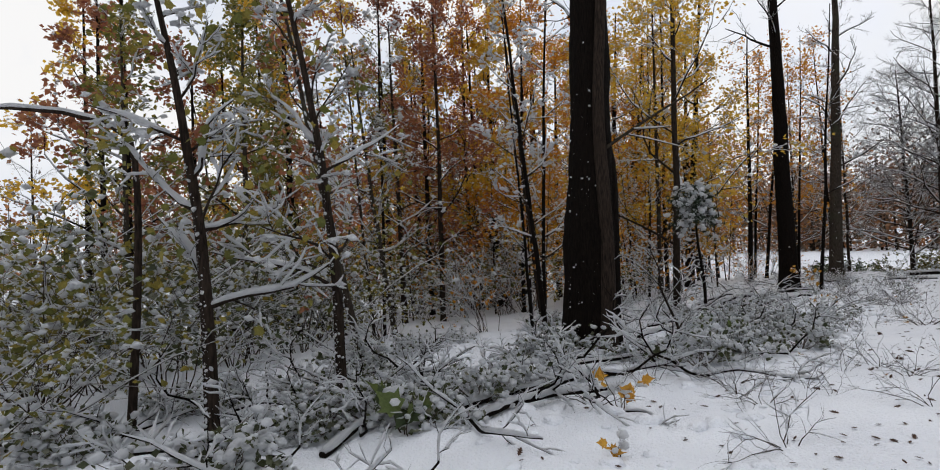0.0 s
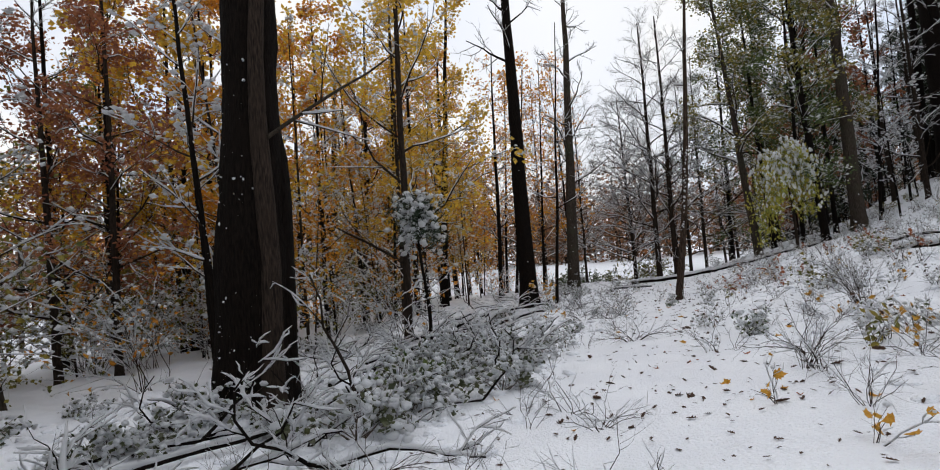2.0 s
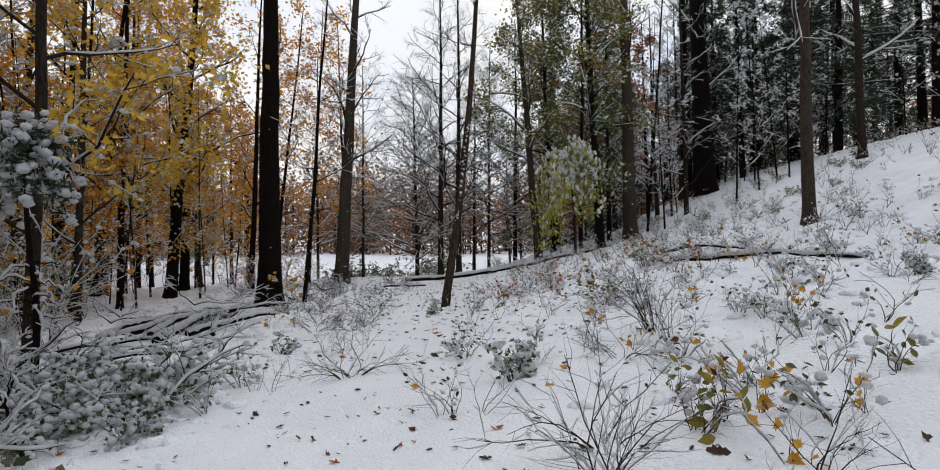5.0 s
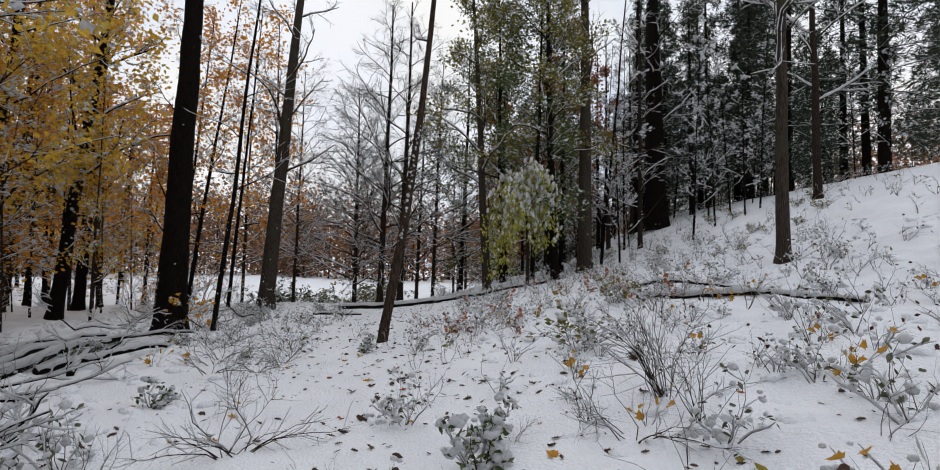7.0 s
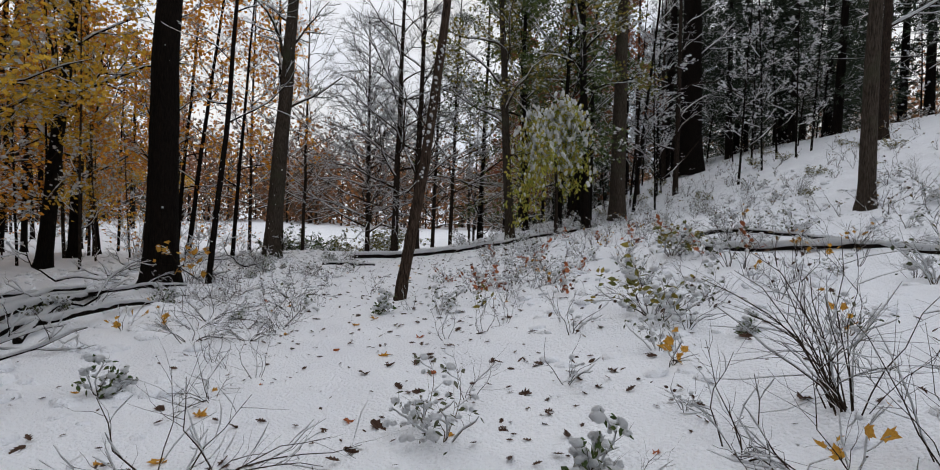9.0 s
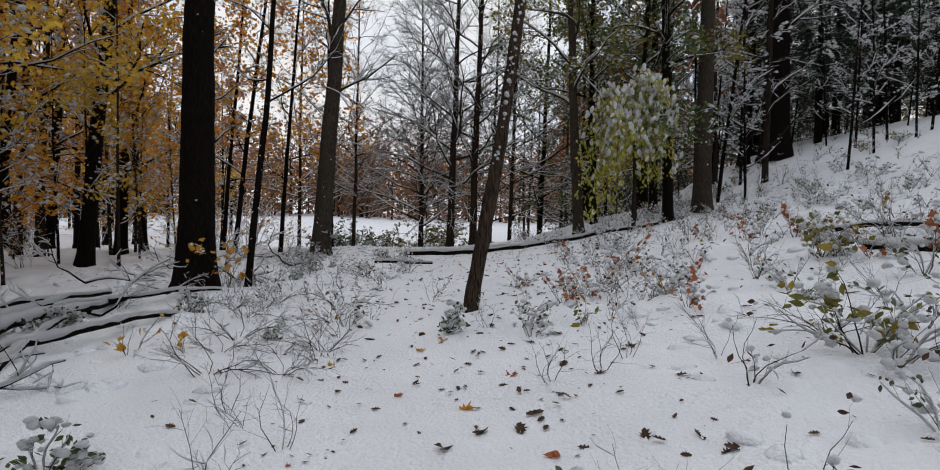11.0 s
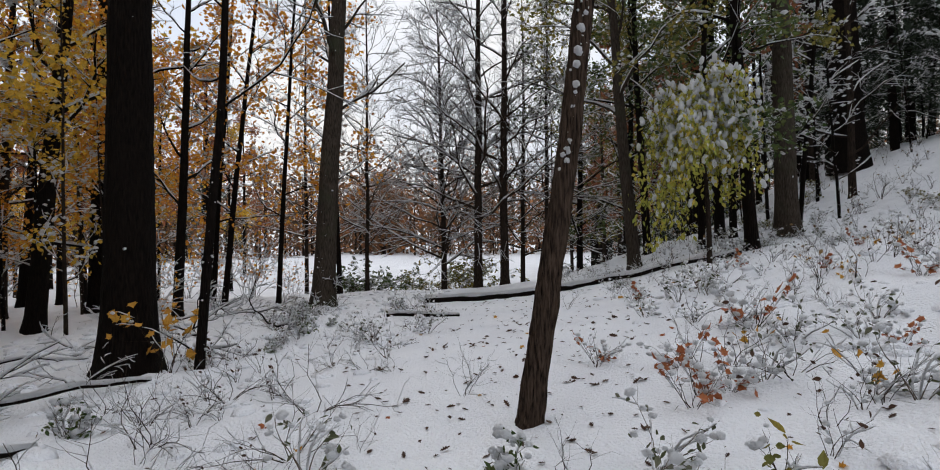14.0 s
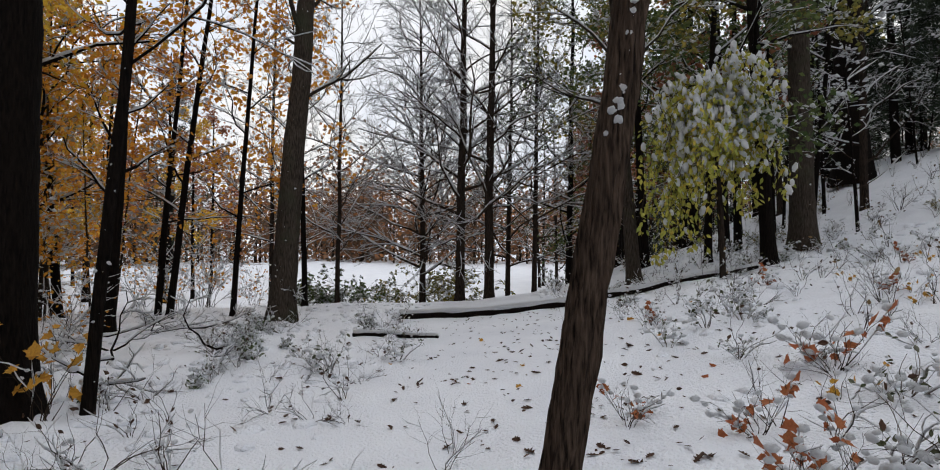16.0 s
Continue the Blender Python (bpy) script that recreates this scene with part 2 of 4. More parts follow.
def star(points):
    """A flat leaf outline from its half (across, along), closed by mirror, cupped a little; and its triangles about the midrib."""
    right = [(x, y, 0.25 * x + 0.06 * y * y) for x, y in points]
    left = [(-x, y, 0.25 * x + 0.06 * y * y) for x, y in reversed(points) if x > 0]
    v = [(0, 0.35, -0.03)] + right + left
    n = len(v) - 1
    return np.array(v), np.array([(0, 1 + i, 1 + (i + 1) % n) for i in range(n)])


MAPLE = star([(0, -0.1), (0.2, -0.02), (0.45, 0.02), (0.36, 0.2), (0.62, 0.48), (0.36, 0.46), (0.3, 0.62), (0.16, 0.72), (0, 1.05)])
OAK = star([(0, -0.1), (0.1, 0.05), (0.24, 0.12), (0.12, 0.25), (0.34, 0.4), (0.14, 0.48), (0.3, 0.68), (0.12, 0.72), (0.1, 0.92), (0, 1.0)])
OVAL = star([(0, -0.05), (0.22, 0.22), (0.26, 0.5), (0, 1.0)])
RHOMB = (np.array([(0, -0.1, 0), (0.38, 0.4, 0.1), (0, 1, 0), (-0.38, 0.4, 0.1)]), np.array([(0, 1, 2), (0, 2, 3)]))
SPRAY = (np.array([(0, 0, 0), (0.09, 0.5, 0.03), (0, 1, -0.06), (-0.09, 0.5, 0.03), (0.35, 0.7, 0), (0.3, 0.78, 0), (-0.35, 0.7, 0), (-0.3, 0.78, 0), (0, 0.35, 0)]),
         np.array([(0, 1, 2), (0, 2, 3), (8, 4, 5), (8, 7, 6)]))
G_ = (1 + 5 ** 0.5) / 2
CLUMP = (np.array([(-1, G_, 0), (1, G_, 0), (-1, -G_, 0), (1, -G_, 0), (0, -1, G_), (0, 1, G_), (0, -1, -G_), (0, 1, -G_), (G_, 0, -1), (G_, 0, 1), (-G_, 0, -1), (-G_, 0, 1)]) / 3.8,
         np.array([(0, 11, 5), (0, 5, 1), (0, 1, 7), (0, 7, 10), (0, 10, 11), (1, 5, 9), (5, 11, 4), (11, 10, 2), (10, 7, 6), (7, 1, 8), (3, 9, 4), (3, 4, 2), (3, 2, 6), (3, 6, 8), (3, 8, 9), (4, 9, 5), (2, 4, 11), (6, 2, 10), (8, 6, 7), (9, 8, 1)]))


OCTA = (np.array([(0.5, 0, 0), (-0.5, 0.05, 0), (0, 0.5, 0), (0.06, -0.5, 0), (0, 0, 0.5), (0, 0, -0.4)]),
        np.array([(0, 2, 4), (2, 1, 4), (1, 3, 4), (3, 0, 4), (2, 0, 5), (1, 2, 5), (3, 1, 5), (0, 3, 5)]))


def settle(S, pts, rad, rng, gain=1.0, keep=0.8):
    """A broken line of snow along the top of a branch."""
    pts, rad = np.asarray(pts, float), np.asarray(rad, float)
    d = pts[-1] - pts[0]
    if abs(d[2]) > 0.86 * np.linalg.norm(d) or rng.random() > keep:
        return
    a = rng.integers(0, max(1, len(pts) // 3))
    b = len(pts) - rng.integers(0, max(1, len(pts) // 4))
    if b - a < 2:
        return
    q, r = pts[a:b].copy(), (rad[a:b] * 0.8 + 0.006) * gain * rng.uniform(0.75, 1.35, b - a)
    q[:, 2] += rad[a:b] * 0.45 + r * 0.55
    r[0], r[-1] = r[0] * 0.3, r[-1] * 0.3
    S.tube(q, r, 3 if rad[0] < 0.012 else 4 if rad[0] < 0.03 else 6)


def grow(B, S, tips, rng, p, d, length, r, level, rise=0.15, kids=6, wander=0.22, gain=1.0, sides=4, keep=0.8):
    """One branch with its side branches, down to twigs of level 0."""
    n = 6 if level > 1 else 5 if level else 3
    pts, d = [np.array(p, float)], np.array(d, float)
    for _ in range(n):
        d = d + rng.normal(0, wander, 3) * (1, 1, 0.6) + (0, 0, rise * 0.25)
        d /= np.linalg.norm(d)
        pts.append(pts[-1] + d * length / n)
    rad = r * np.linspace(1, 0.3, n + 1)
    B.tube(pts, rad, sides if level else 3)
    settle(S, pts, rad, rng, gain, keep)
    if level == 0:
        tips.extend(pts[1:])
        return
    tips.append(pts[-1])
    for k in range(kids):
        f = rng.uniform(0.2, 0.97)
        i = min(n - 1, int(f * n))
        q = pts[i] + (pts[i + 1] - pts[i]) * (f * n - i)
        along = pts[i + 1] - pts[i]
        along /= np.linalg.norm(along)
        side = rng.normal(0, 1, 3)
        side -= along * (side @ along)
        side /= np.linalg.norm(side) + 1e-9
        nd = along * 0.75 + side * rng.uniform(0.5, 0.9)
        grow(B, S, tips, rng, q, nd / np.linalg.norm(nd), length * rng.uniform(0.35, 0.6) * (1.15 - 0.5 * f), r * 0.45 * (1.1 - 0.5 * f), level - 1, rise, max(2, kids - 1), wander, gain, 3, keep)


def holder(name, x, y, z, label, category, group=""):
    return tagged(pose_empty(name, x, y, z), label, category, group)


def pose_empty(name, x, y, z):
    ob = new(name)
    ob.empty_display_size = 0.2
    ob.matrix_basis = pose(x, y, z)
    return ob


def tree(x, y, lean, r, h, seed, label, bark=None, boughs=14, first=0.3, reach=0.3, leaf=None, leaves=0, size=0.13, bend=0.0, level=2,
         ridge=0.02, sides=10, kids=5, up=0.45, clumps=0, shape=RHOMB, flare=1.35, gain=1.0, group="trees of the wood", twig=None, stuck=0, bulge=0.0):
    """A tree: trunk with flared foot, boughs and twigs, snow lying on them, and what leaves it still has."""
    rng = np.random.default_rng(seed)
    thing = holder("tree", x, y, ground(x, y), label, "tree", group)
    n = 22
    f = np.linspace(0, 1, n + 1)
    zs = f * h
    wob = np.cumsum(rng.normal(0, 0.012 * h / n * 4, (n + 1, 2)), 0) * smooth(0, 0.3, f)[:, None] * 0.5
    c = np.stack([lean[0] * zs + bend * np.sin(f * 3.1) * lean[0] * 4 + wob[:, 0], lean[1] * zs + bend * np.sin(f * 3.1) * lean[1] * 4 + wob[:, 1], zs - 0.12 * (f == 0)], -1)
    rad = r * (1 - 0.78 * f ** 1.1) * (1 + (flare - 1) * np.exp(-zs / (r * 2.2)))
    # finer rings near the foot
    zf = np.array([-0.1, 0, r * 0.4, r * 0.9, r * 1.6, r * 2.6])
    T, B, S, tips = Geo(), Geo(), Geo(), []
    zz = np.concatenate([zf, np.linspace(r * 3.2, h * 0.45, 40 if sides > 18 else 10), np.linspace(h * 0.48, h, 8)])
    cx, cy, rr = np.interp(zz, zs, c[:, 0]), np.interp(zz, zs, c[:, 1]), np.interp(zz, zs, r * (1 - 0.78 * f ** 1.1)) * (1 + (flare - 1) * np.exp(-np.maximum(zz, 0) / (r * 1.3)))
    rr = rr * (1 + bulge * (np.sin(1.5 * zz + seed) + 0.6 * np.sin(3.7 * zz)))
    T.tube(np.stack([cx, cy, zz], -1), rr, sides, ridge, rng, lobes=0.09 if flare > 1.2 else 0.0)
    T.make("trunk", bark or BARK_BROWN, thing)
    az = rng.uniform(0, 6.28)
    for k in range(boughs):
        g = first + (0.97 - first) * (k + rng.uniform(0, 0.8)) / boughs
        az += 2.4 + rng.normal(0, 0.3)
        o = np.array([np.interp(g, f, c[:, 0]), np.interp(g, f, c[:, 1]), g * h])
        d = np.array([math.cos(az), math.sin(az), up + rng.normal(0, 0.2) + 0.5 * g])
        ln = reach * h * (1.05 - 0.75 * g) * rng.uniform(0.6, 1.15)
        if sides >= 12:
            B = Geo()
        grow(B, S, tips, rng, o, d / np.linalg.norm(d), ln, min(0.4 * float(np.interp(g, f, rad)), 0.012 + 0.014 * ln), level, 0.1, kids, 0.2, gain)
        if sides >= 12:
            B.make("bough", twig or bark or TWIG, thing)
    if boughs and sides < 12:
        B.make("branching", twig or bark or TWIG, thing)
    # snow driven onto one side of the trunk
    if stuck:
        k = 0.02 + 0.5 * rng.random(stuck) ** 1.5
        a = rng.normal(-2.3, 0.5, stuck)
        tr = np.interp(k, f, rad)
        at = np.stack([np.interp(k, f, c[:, 0]) + np.cos(a) * tr * 0.98, np.interp(k, f, c[:, 1]) + np.sin(a) * tr * 0.98, k * h], -1)
        S.many(*CLUMP, at, 0.008 + 0.06 * rng.random(stuck) ** 5, rng, lean=1.5, squash=0.6)
    tips = np.array(tips) if tips else np.zeros((0, 3))
    if leaves and len(tips):
        L = Geo()
        at = tips[rng.integers(0, len(tips), leaves)] + rng.normal(0, 0.16, (leaves, 3))
        L.many(*shape, at, size * rng.uniform(0.6, 1.25, leaves), rng)
        L.make("crown", leaf, thing, soft=False)
    if clumps and len(tips):
        at = tips[rng.integers(0, len(tips), clumps)] + rng.normal(0, 0.05, (clumps, 3)) + (0, 0, 0.03)
        S.many(*OCTA, at, rng.uniform(0.05, 0.18, clumps), rng, True, 0.6)
    if S.n:
        S.make("snow", SNOW, thing, "white snow lying on the branches")
    return thing


def shrub(name, x, y, seed, label, category, stems=8, h=1.0, spread=0.5, twig=None, leaf=None, leaves=0, size=0.06, shape=OVAL, clumps=0, clump=0.06, kids=5, r=0.008, gain=1.0, group="", keep=0.55, droop=0.0, level=1, split=False, wander=0.24):
    rng = np.random.default_rng(seed)
    thing = holder(name, x, y, ground(x, y) - 0.02, label, category, group)
    B, S, tips = Geo(), Geo(), []
    for k in range(stems):
        if split:
            B = Geo()
        az = rng.uniform(0, 6.28)
        d = np.array([math.cos(az) * spread, math.sin(az) * spread, 1.0])
        o = np.array([math.cos(az), math.sin(az), 0]) * rng.uniform(0, 0.12) * h
        grow(B, S, tips, rng, o, d / np.linalg.norm(d), h * rng.uniform(0.6, 1.15), r * rng.uniform(0.7, 1.2), level, -droop, kids, wander, gain, 4, keep)
        if split:
            B.make("stem", twig or TWIG, thing)
    if not split:
        tagged(B.make("stem", twig or TWIG, thing), kind="stuff")
    tips = np.array(tips)
    tips = tips[tips[:, 2] > 0.04]
    if leaves:
        L = Geo()
        at = tips[rng.integers(0, len(tips), leaves)] + rng.normal(0, 0.02, (leaves, 3))
        L.many(*shape, at, size * rng.uniform(0.6, 1.3, leaves), rng)
        L.make("foliage", leaf, thing, soft=False)
    if clumps:
        at = tips[rng.integers(0, len(tips), clumps)] + rng.normal(0, 0.02, (clumps, 3))
        S.many(*(CLUMP if h < 1.2 else OCTA), at, clump * rng.uniform(0.5, 1.5, clumps), rng, True, 0.7)
    if S.n:
        S.make("snow", SNOW, thing, "small caps of white snow")
    return thing


def spread_of(first, places, rng, lo=0.8, hi=1.25):
    """Copies of a thing on the ground at the places given, turned and scaled."""
    for x, y in places:
        one = first[int(rng.integers(len(first)))] if type(first) is list else first
        m = pose(x, y, ground(x, y) - 0.02, rng.normal(0, 3), rng.normal(0, 3), rng.uniform(0, 360))
        s = rng.uniform(lo, hi)
        copy_thing(one, m).scale = (s, s, s * rng.uniform(0.9, 1.1))


def pq(p, q):
    """From along and across the path to x, y."""
    return 0.6704 * p + 0.7424 * q, 0.7424 * p - 0.6704 * q


# ---- the ground: one sheet of snow, finely meshed along the path, out to the horizon ----
def graded(lo, hi, step, far):
    near = np.arange(lo, hi + step / 2, step)
    grow_by = np.cumsum(step * 1.22 ** np.arange(1, 60))
    grow_by = grow_by[grow_by < far]
    return np.concatenate([lo - grow_by[::-1], near, hi + grow_by])


along, across = graded(-2, 36, 0.13, 1500), graded(-12, 13, 0.13, 1500)
PP, QQ = np.meshgrid(along, across, indexing="ij")
XX, YY = 0.6704 * PP + 0.7424 * QQ, 0.7424 * PP - 0.6704 * QQ
na, nc = PP.shape
ii, jj = np.meshgrid(np.arange(na - 1), np.arange(nc - 1), indexing="ij")
sheet = Geo()
sheet.add(np.stack([XX, YY, land(XX, YY)], -1).reshape(-1, 3), None,
          np.stack([ii * nc + jj, ii * nc + jj + 1, (ii + 1) * nc + jj + 1, (ii + 1) * nc + jj], -1).reshape(-1, 4)[:, ::-1])
tagged(sheet.make("ground", SNOW_GROUND), "fresh white snow covering the woodland floor and path", "ground", kind="structure")

# ---- trees that stand alone ----
BIG = "huge old dark-barked double-stemmed tree flecked with snow"
big = tree(2.25, 10.85, (0.04, -0.01), 0.5, 15, 11, BIG, BARK_BLACK, boughs=7, first=0.42, reach=0.25, ridge=0.03, sides=40, flare=1.2, stuck=150, bulge=0.05)
stem = Geo()
srng = np.random.default_rng(5)
sz = np.array([-0.1, 0.05, 0.3, 0.7, 1.2, 2, 3, 3.6, 4.2, 5, 7, 10, 14])
stem.tube(np.stack([0.2 - 0.0 * sz + 0.06 * np.sin(sz), -0.36 - 0.0 * sz, sz], -1) + np.stack([0.04 * sz, -0.01 * sz - 0.06, 0 * sz], -1), np.array([0.3, 0.25, 0.2, 0.17, 0.15, 0.14, 0.14, 0.13, 0.12, 0.11, 0.1, 0.08, 0.05]), 16, 0.05, srng)
stem.make("side_stem", BARK_BROWN, big, "slender brown stem grown against the trunk")
stem = Geo()
girth = np.array([0.34, 0.31, 0.29, 0.275, 0.27, 0.27, 0.26, 0.24, 0.19, 0.13, 0.1, 0.08, 0.05])
stem.tube(np.stack([0.36 - 0.16 * smooth(3.2, 5.0, sz) + 0.04 * sz, 0.05 - 0.01 * sz, sz], -1), girth, 20, 0.05, srng)
stem.make("second_trunk", BARK_BLACK, big)
arm, arm_snow, none = Geo(), Geo(), []
grow(arm, arm_snow, none, srng, (0.3, -0.45, 3.75), (0.8, -0.4, 0.5), 2.3, 0.035, 1, 0.05, 3, 0.05, 1.3)
arm.make("bough", BARK_GREY, big)
arm_snow.make("bough_snow", SNOW, big, "white snow lying on the bough")

tree(11.98, 20.3, (0.035, 0.02), 0.315, 17, 21, "massive straight black-trunked tree beside the path", BARK_BLACK, boughs=10, first=0.5, reach=0.25, sides=26, ridge=0.03, flare=1.4, stuck=6)
tree(17.0, 25.0, (0.08, 0.03), 0.275, 17, 22, "tall grey-brown tree with snow flecks at the pond's edge", BARK_GREY, boughs=16, first=0.26, reach=0.25, sides=20, ridge=0.02, stuck=40)
lean_tree = tree(13.9, 14.85, (0.07, -0.08), 0.1, 10, 23, "leaning slender tree with furrowed bark and clinging snow", BARK_FURROW, boughs=5, first=0.55, reach=0.2, sides=36, ridge=0.085, flare=1.12, bend=0.3)
cling = Geo()
k = np.linspace(2.0, 4.4, 110)
crng = np.random.default_rng(3)
aa = crng.normal(-1.75, 0.3, 110)
cling.many(*CLUMP, np.stack([0.07 * k + 0.3 * 0.28 * np.sin(k / 10 * 3.1) + 0.075 * np.cos(aa), -0.08 * k - 0.3 * 0.32 * np.sin(k / 10 * 3.1) + 0.075 * np.sin(aa), k], -1), 0.02 + 0.06 * crng.random(110) ** 2, crng)
cling.make("clinging_snow", SNOW, lean_tree, "knobs of white snow stuck to the bark")
tree(12.67, 19.56, (0.062, -0.07), 0.065, 10, 24, "thin dark sapling with snow along its forks", BARK_BLACK, boughs=9, first=0.28, reach=0.25, sides=9, flare=1.1, stuck=16)
tree(26.75, 17.7, (-0.008, 0.01), 0.285, 18, 25, "stout grey-brown tree at the foot of the slope", BARK_GREY, boughs=10, first=0.4, reach=0.22, sides=20, stuck=8)
tree(37.2, 19.2, (-0.03, 0.012), 0.6, 20, 26, "very thick dark tree on the slope", BARK_BLACK, boughs=16, first=0.2, reach=0.2, sides=20, gain=1.5)
tree(38.9, 21.3, (0.0, -0.01), 0.28, 18, 27, "dark tree beside a thicker one on the slope", BARK_BLACK, boughs=14, first=0.2, reach=0.2)
tree(21.85, 9.42, (0.0, 0.015), 0.165, 14, 28, "slim grey tree on the open snowy slope", BARK_GREY, boughs=9, first=0.3, reach=0.3, sides=14, gain=1.5)
tree(31.7, 10.35, (-0.037, 0.024), 0.16, 14, 29, "slim dark tree high on the slope", BARK_BROWN, boughs=14, first=0.25, reach=0.25, gain=1.5)
tree(11.32, 27.6, (0.085, -0.04), 0.205, 15, 30, "dark tree leaning over with yellow leaves", BARK_BLACK, boughs=16, first=0.22, reach=0.28, leaf=YELLOW, leaves=2600, size=0.15, clumps=160, stuck=10)

# ---- the slender trees by the pond ----
POND = "slender dark tree with snow-lined branches near the pond"
for i, (x, y, lx, ly, r) in enumerate([(15.6, 29.4, .064, -.063, .075), (15.56, 28.2, .094, -.089, .085), (16.86, 27.57, .043, -.046, .072), (18.95, 27.9, -.012, .001, .08), (14.1, 27.0, .037, -.028, .12)]):
    tree(x, y, (lx, ly), r, 12, 40 + i, POND, BARK_BLACK, boughs=15, first=0.2, reach=0.22, leaf=ORANGE, leaves=1300 if i < 4 else 700, size=0.13, clumps=60)
tree(24.0, 29.1, (-.008, -.003), 0.12, 11, 50, "bare beech with fans of fine snow-covered branches", BARK_BROWN, boughs=60, first=0.1, reach=0.44, kids=8, up=0.5, gain=1.15, twig=TWIG)
for i, (x, y, r) in enumerate([(20.9, 29.6, .08), (26.0, 25.6, .09), (19.9, 32.5, .08)]):
    tree(x, y, (.01, -.01), r, 11 + i, 54 + i, "bare young beech with fine snow-lined sprays of twigs", BARK_BROWN, boughs=34, first=0.15, reach=0.4, kids=7, up=0.5, gain=1.0, twig=TWIG)
tree(23.3, 26.3, (.02, -.018), 0.15, 14, 51, "straight bare tree with fine snowy branches", BARK_BROWN, boughs=30, first=0.15, reach=0.36, kids=7, twig=TWIG)
tree(23.9, 25.6, (.004, -.013), 0.15, 14, 52, "straight dark bare tree with snowy twigs", BARK_BROWN, boughs=24, first=0.18, reach=0.34, kids=7, twig=TWIG)
tree(27.0, 27.8, (.01, -.01), 0.1, 12, 53, "bare slender tree with fans of snowy twigs", BARK_BROWN, boughs=30, first=0.1, reach=0.4, kids=7, up=0.5, gain=0.9, twig=TWIG)

# ---- green and olive trees below the slope ----
LOW = "dark tree with snowy green and olive leaves"
for i, (x, y, lx, ly, r, lf) in enumerate([(24.4, 20.84, -.055, .037, .18, OLIVE), (26.87, 21.99, -.035, .02, .13, GREEN), (25.7, 19.54, .01, -.018, .1, GREEN), (27.9, 20.08, -.022, .009, .16, GREEN),
                                          (24.5, 17.65, -.01, .04, .155, OLIVE), (30.5, 25, 0, -.01, .13, OLIVE), (29, 26.5, .01, -.01, .13, GREEN), (33, 23.5, -.02, 0, .2, GREEN), (33.5, 27, 0, 0, .18, OLIVE)]):
    tree(x, y, (lx, ly), r, 14, 60 + i, LOW, BARK_BLACK if i else BARK_GREY, boughs=20, first=0.1 if i > 1 and i != 4 else 0.3, reach=0.33, kids=4, leaf=lf, leaves=4600, size=0.12, clumps=520)

# ---- the wood at the pond side: yellow, amber, russet ----
for i, (x, y, lx, ly, r, lf, lv) in enumerate([(10.26, 33.67, .057, -.064, .16, ORANGE, 3200), (9.6, 31.5, .079, -.084, .16, ORANGE, 3000), (8.17, 30.57, .063, -.069, .16, YELLOW, 3000), (10.78, 32.5, .038, -.046, .15, ORANGE, 2600),
                                              (4.6, 33.0, .029, -.022, .33, YELLOW, 2600), (4.8, 27.7, .035, -.026, .14, ORANGE, 3000), (7.07, 33.4, .068, -.051, .27, YELLOW, 3200), (11.37, 35.69, .058, -.043, .17, ORANGE, 2600), (13.78, 32, -.062, .047, .12, ORANGE, 3000),
                                              (6.25, 16.5, .03, -.035, .11, YELLOW, 1600), (3.5, 31, .033, -.035, .21, ORANGE, 5200), (12.9, 31.4, .031, -.035, .2, ORANGE, 3000), (0.4, 24.0, .02, -.03, .1, ORANGE, 5000), (2.2, 21.0, .03, -.02, .08, ORANGE, 4200),
                                              (-3.0, 24.0, 0, -.03, .12, RUSSET, 5200), (-0.8, 19.5, .02, -.03, .1, RUSSET, 4200), (-7.5, 22, 0, -.03, .1, OLIVE, 4600), (-5.5, 18, .02, -.03, .09, YELLOW, 3000), (7.6, 21.5, .03, -.03, .09, YELLOW, 2600), (9.2, 25, .03, -.03, .1, YELLOW, 3200),
                                              (5.2, 23.5, .02, -.02, .09, ORANGE, 3200), (-2.0, 28, .02, -.02, .12, OLIVE, 3600), (1.6, 27.5, .02, -.02, .12, RUSSET, 3600), (-8.5, 27, .02, -.02, .12, OLIVE, 3600)]):
    word = {"yellow_leaves": "yellow", "amber_leaves": "amber", "russet_leaves": "russet", "olive_leaves": "olive-green"}[lf.name]
    tree(x, y, (lx, ly), r, 12.5 + (i * 7 % 5) * 0.6, 80 + i, f"slender dark woodland tree with {word} autumn leaves and snow", BARK_BLACK if i % 3 else BARK_BROWN, boughs=18, first=0.12 if i > 8 else 0.24, reach=0.31, kids=4, leaf=lf, leaves=int(lv * 1.55) if i > 8 else int(lv * 0.65), size=0.125, clumps=300)

# ---- snow-hung small trees near the start ----
NEAR = "crooked snow-plastered young tree with bare branches"
for i, (x, y, lx, ly, r, h, b, lf, lv) in enumerate([(-2.99, 5.92, -.1, -.028, .08, 5.6, -.45, OLIVE, 60), (-1.84, 7.08, -.12, -.026, .072, 7.0, -.5, OLIVE, 60), (-2.09, 10.18, -.16, -.029, .078, 7.5, .05, RUSSET, 260), (-2.03, 15.37, -.11, -.03, .08, 8, .1, OLIVE, 300),
                                                    (-6.08, 15.56, .039, -.035, .105, 9, 0, OLIVE, 1500), (-6.48, 10.74, .03, -.035, .066, 7, 0, OLIVE, 500)]):
    tree(x, y, (lx, ly), r, h, 120 + i, NEAR, BARK_BROWN if i < 2 else BARK_GREY, boughs=15, first=0.2, reach=0.26, leaf=lf, leaves=lv * 3, size=0.11, shape=MAPLE if i < 2 else RHOMB, bend=b, sides=12, flare=1.1, gain=1.9, stuck=260, clumps=60, up=0.35)

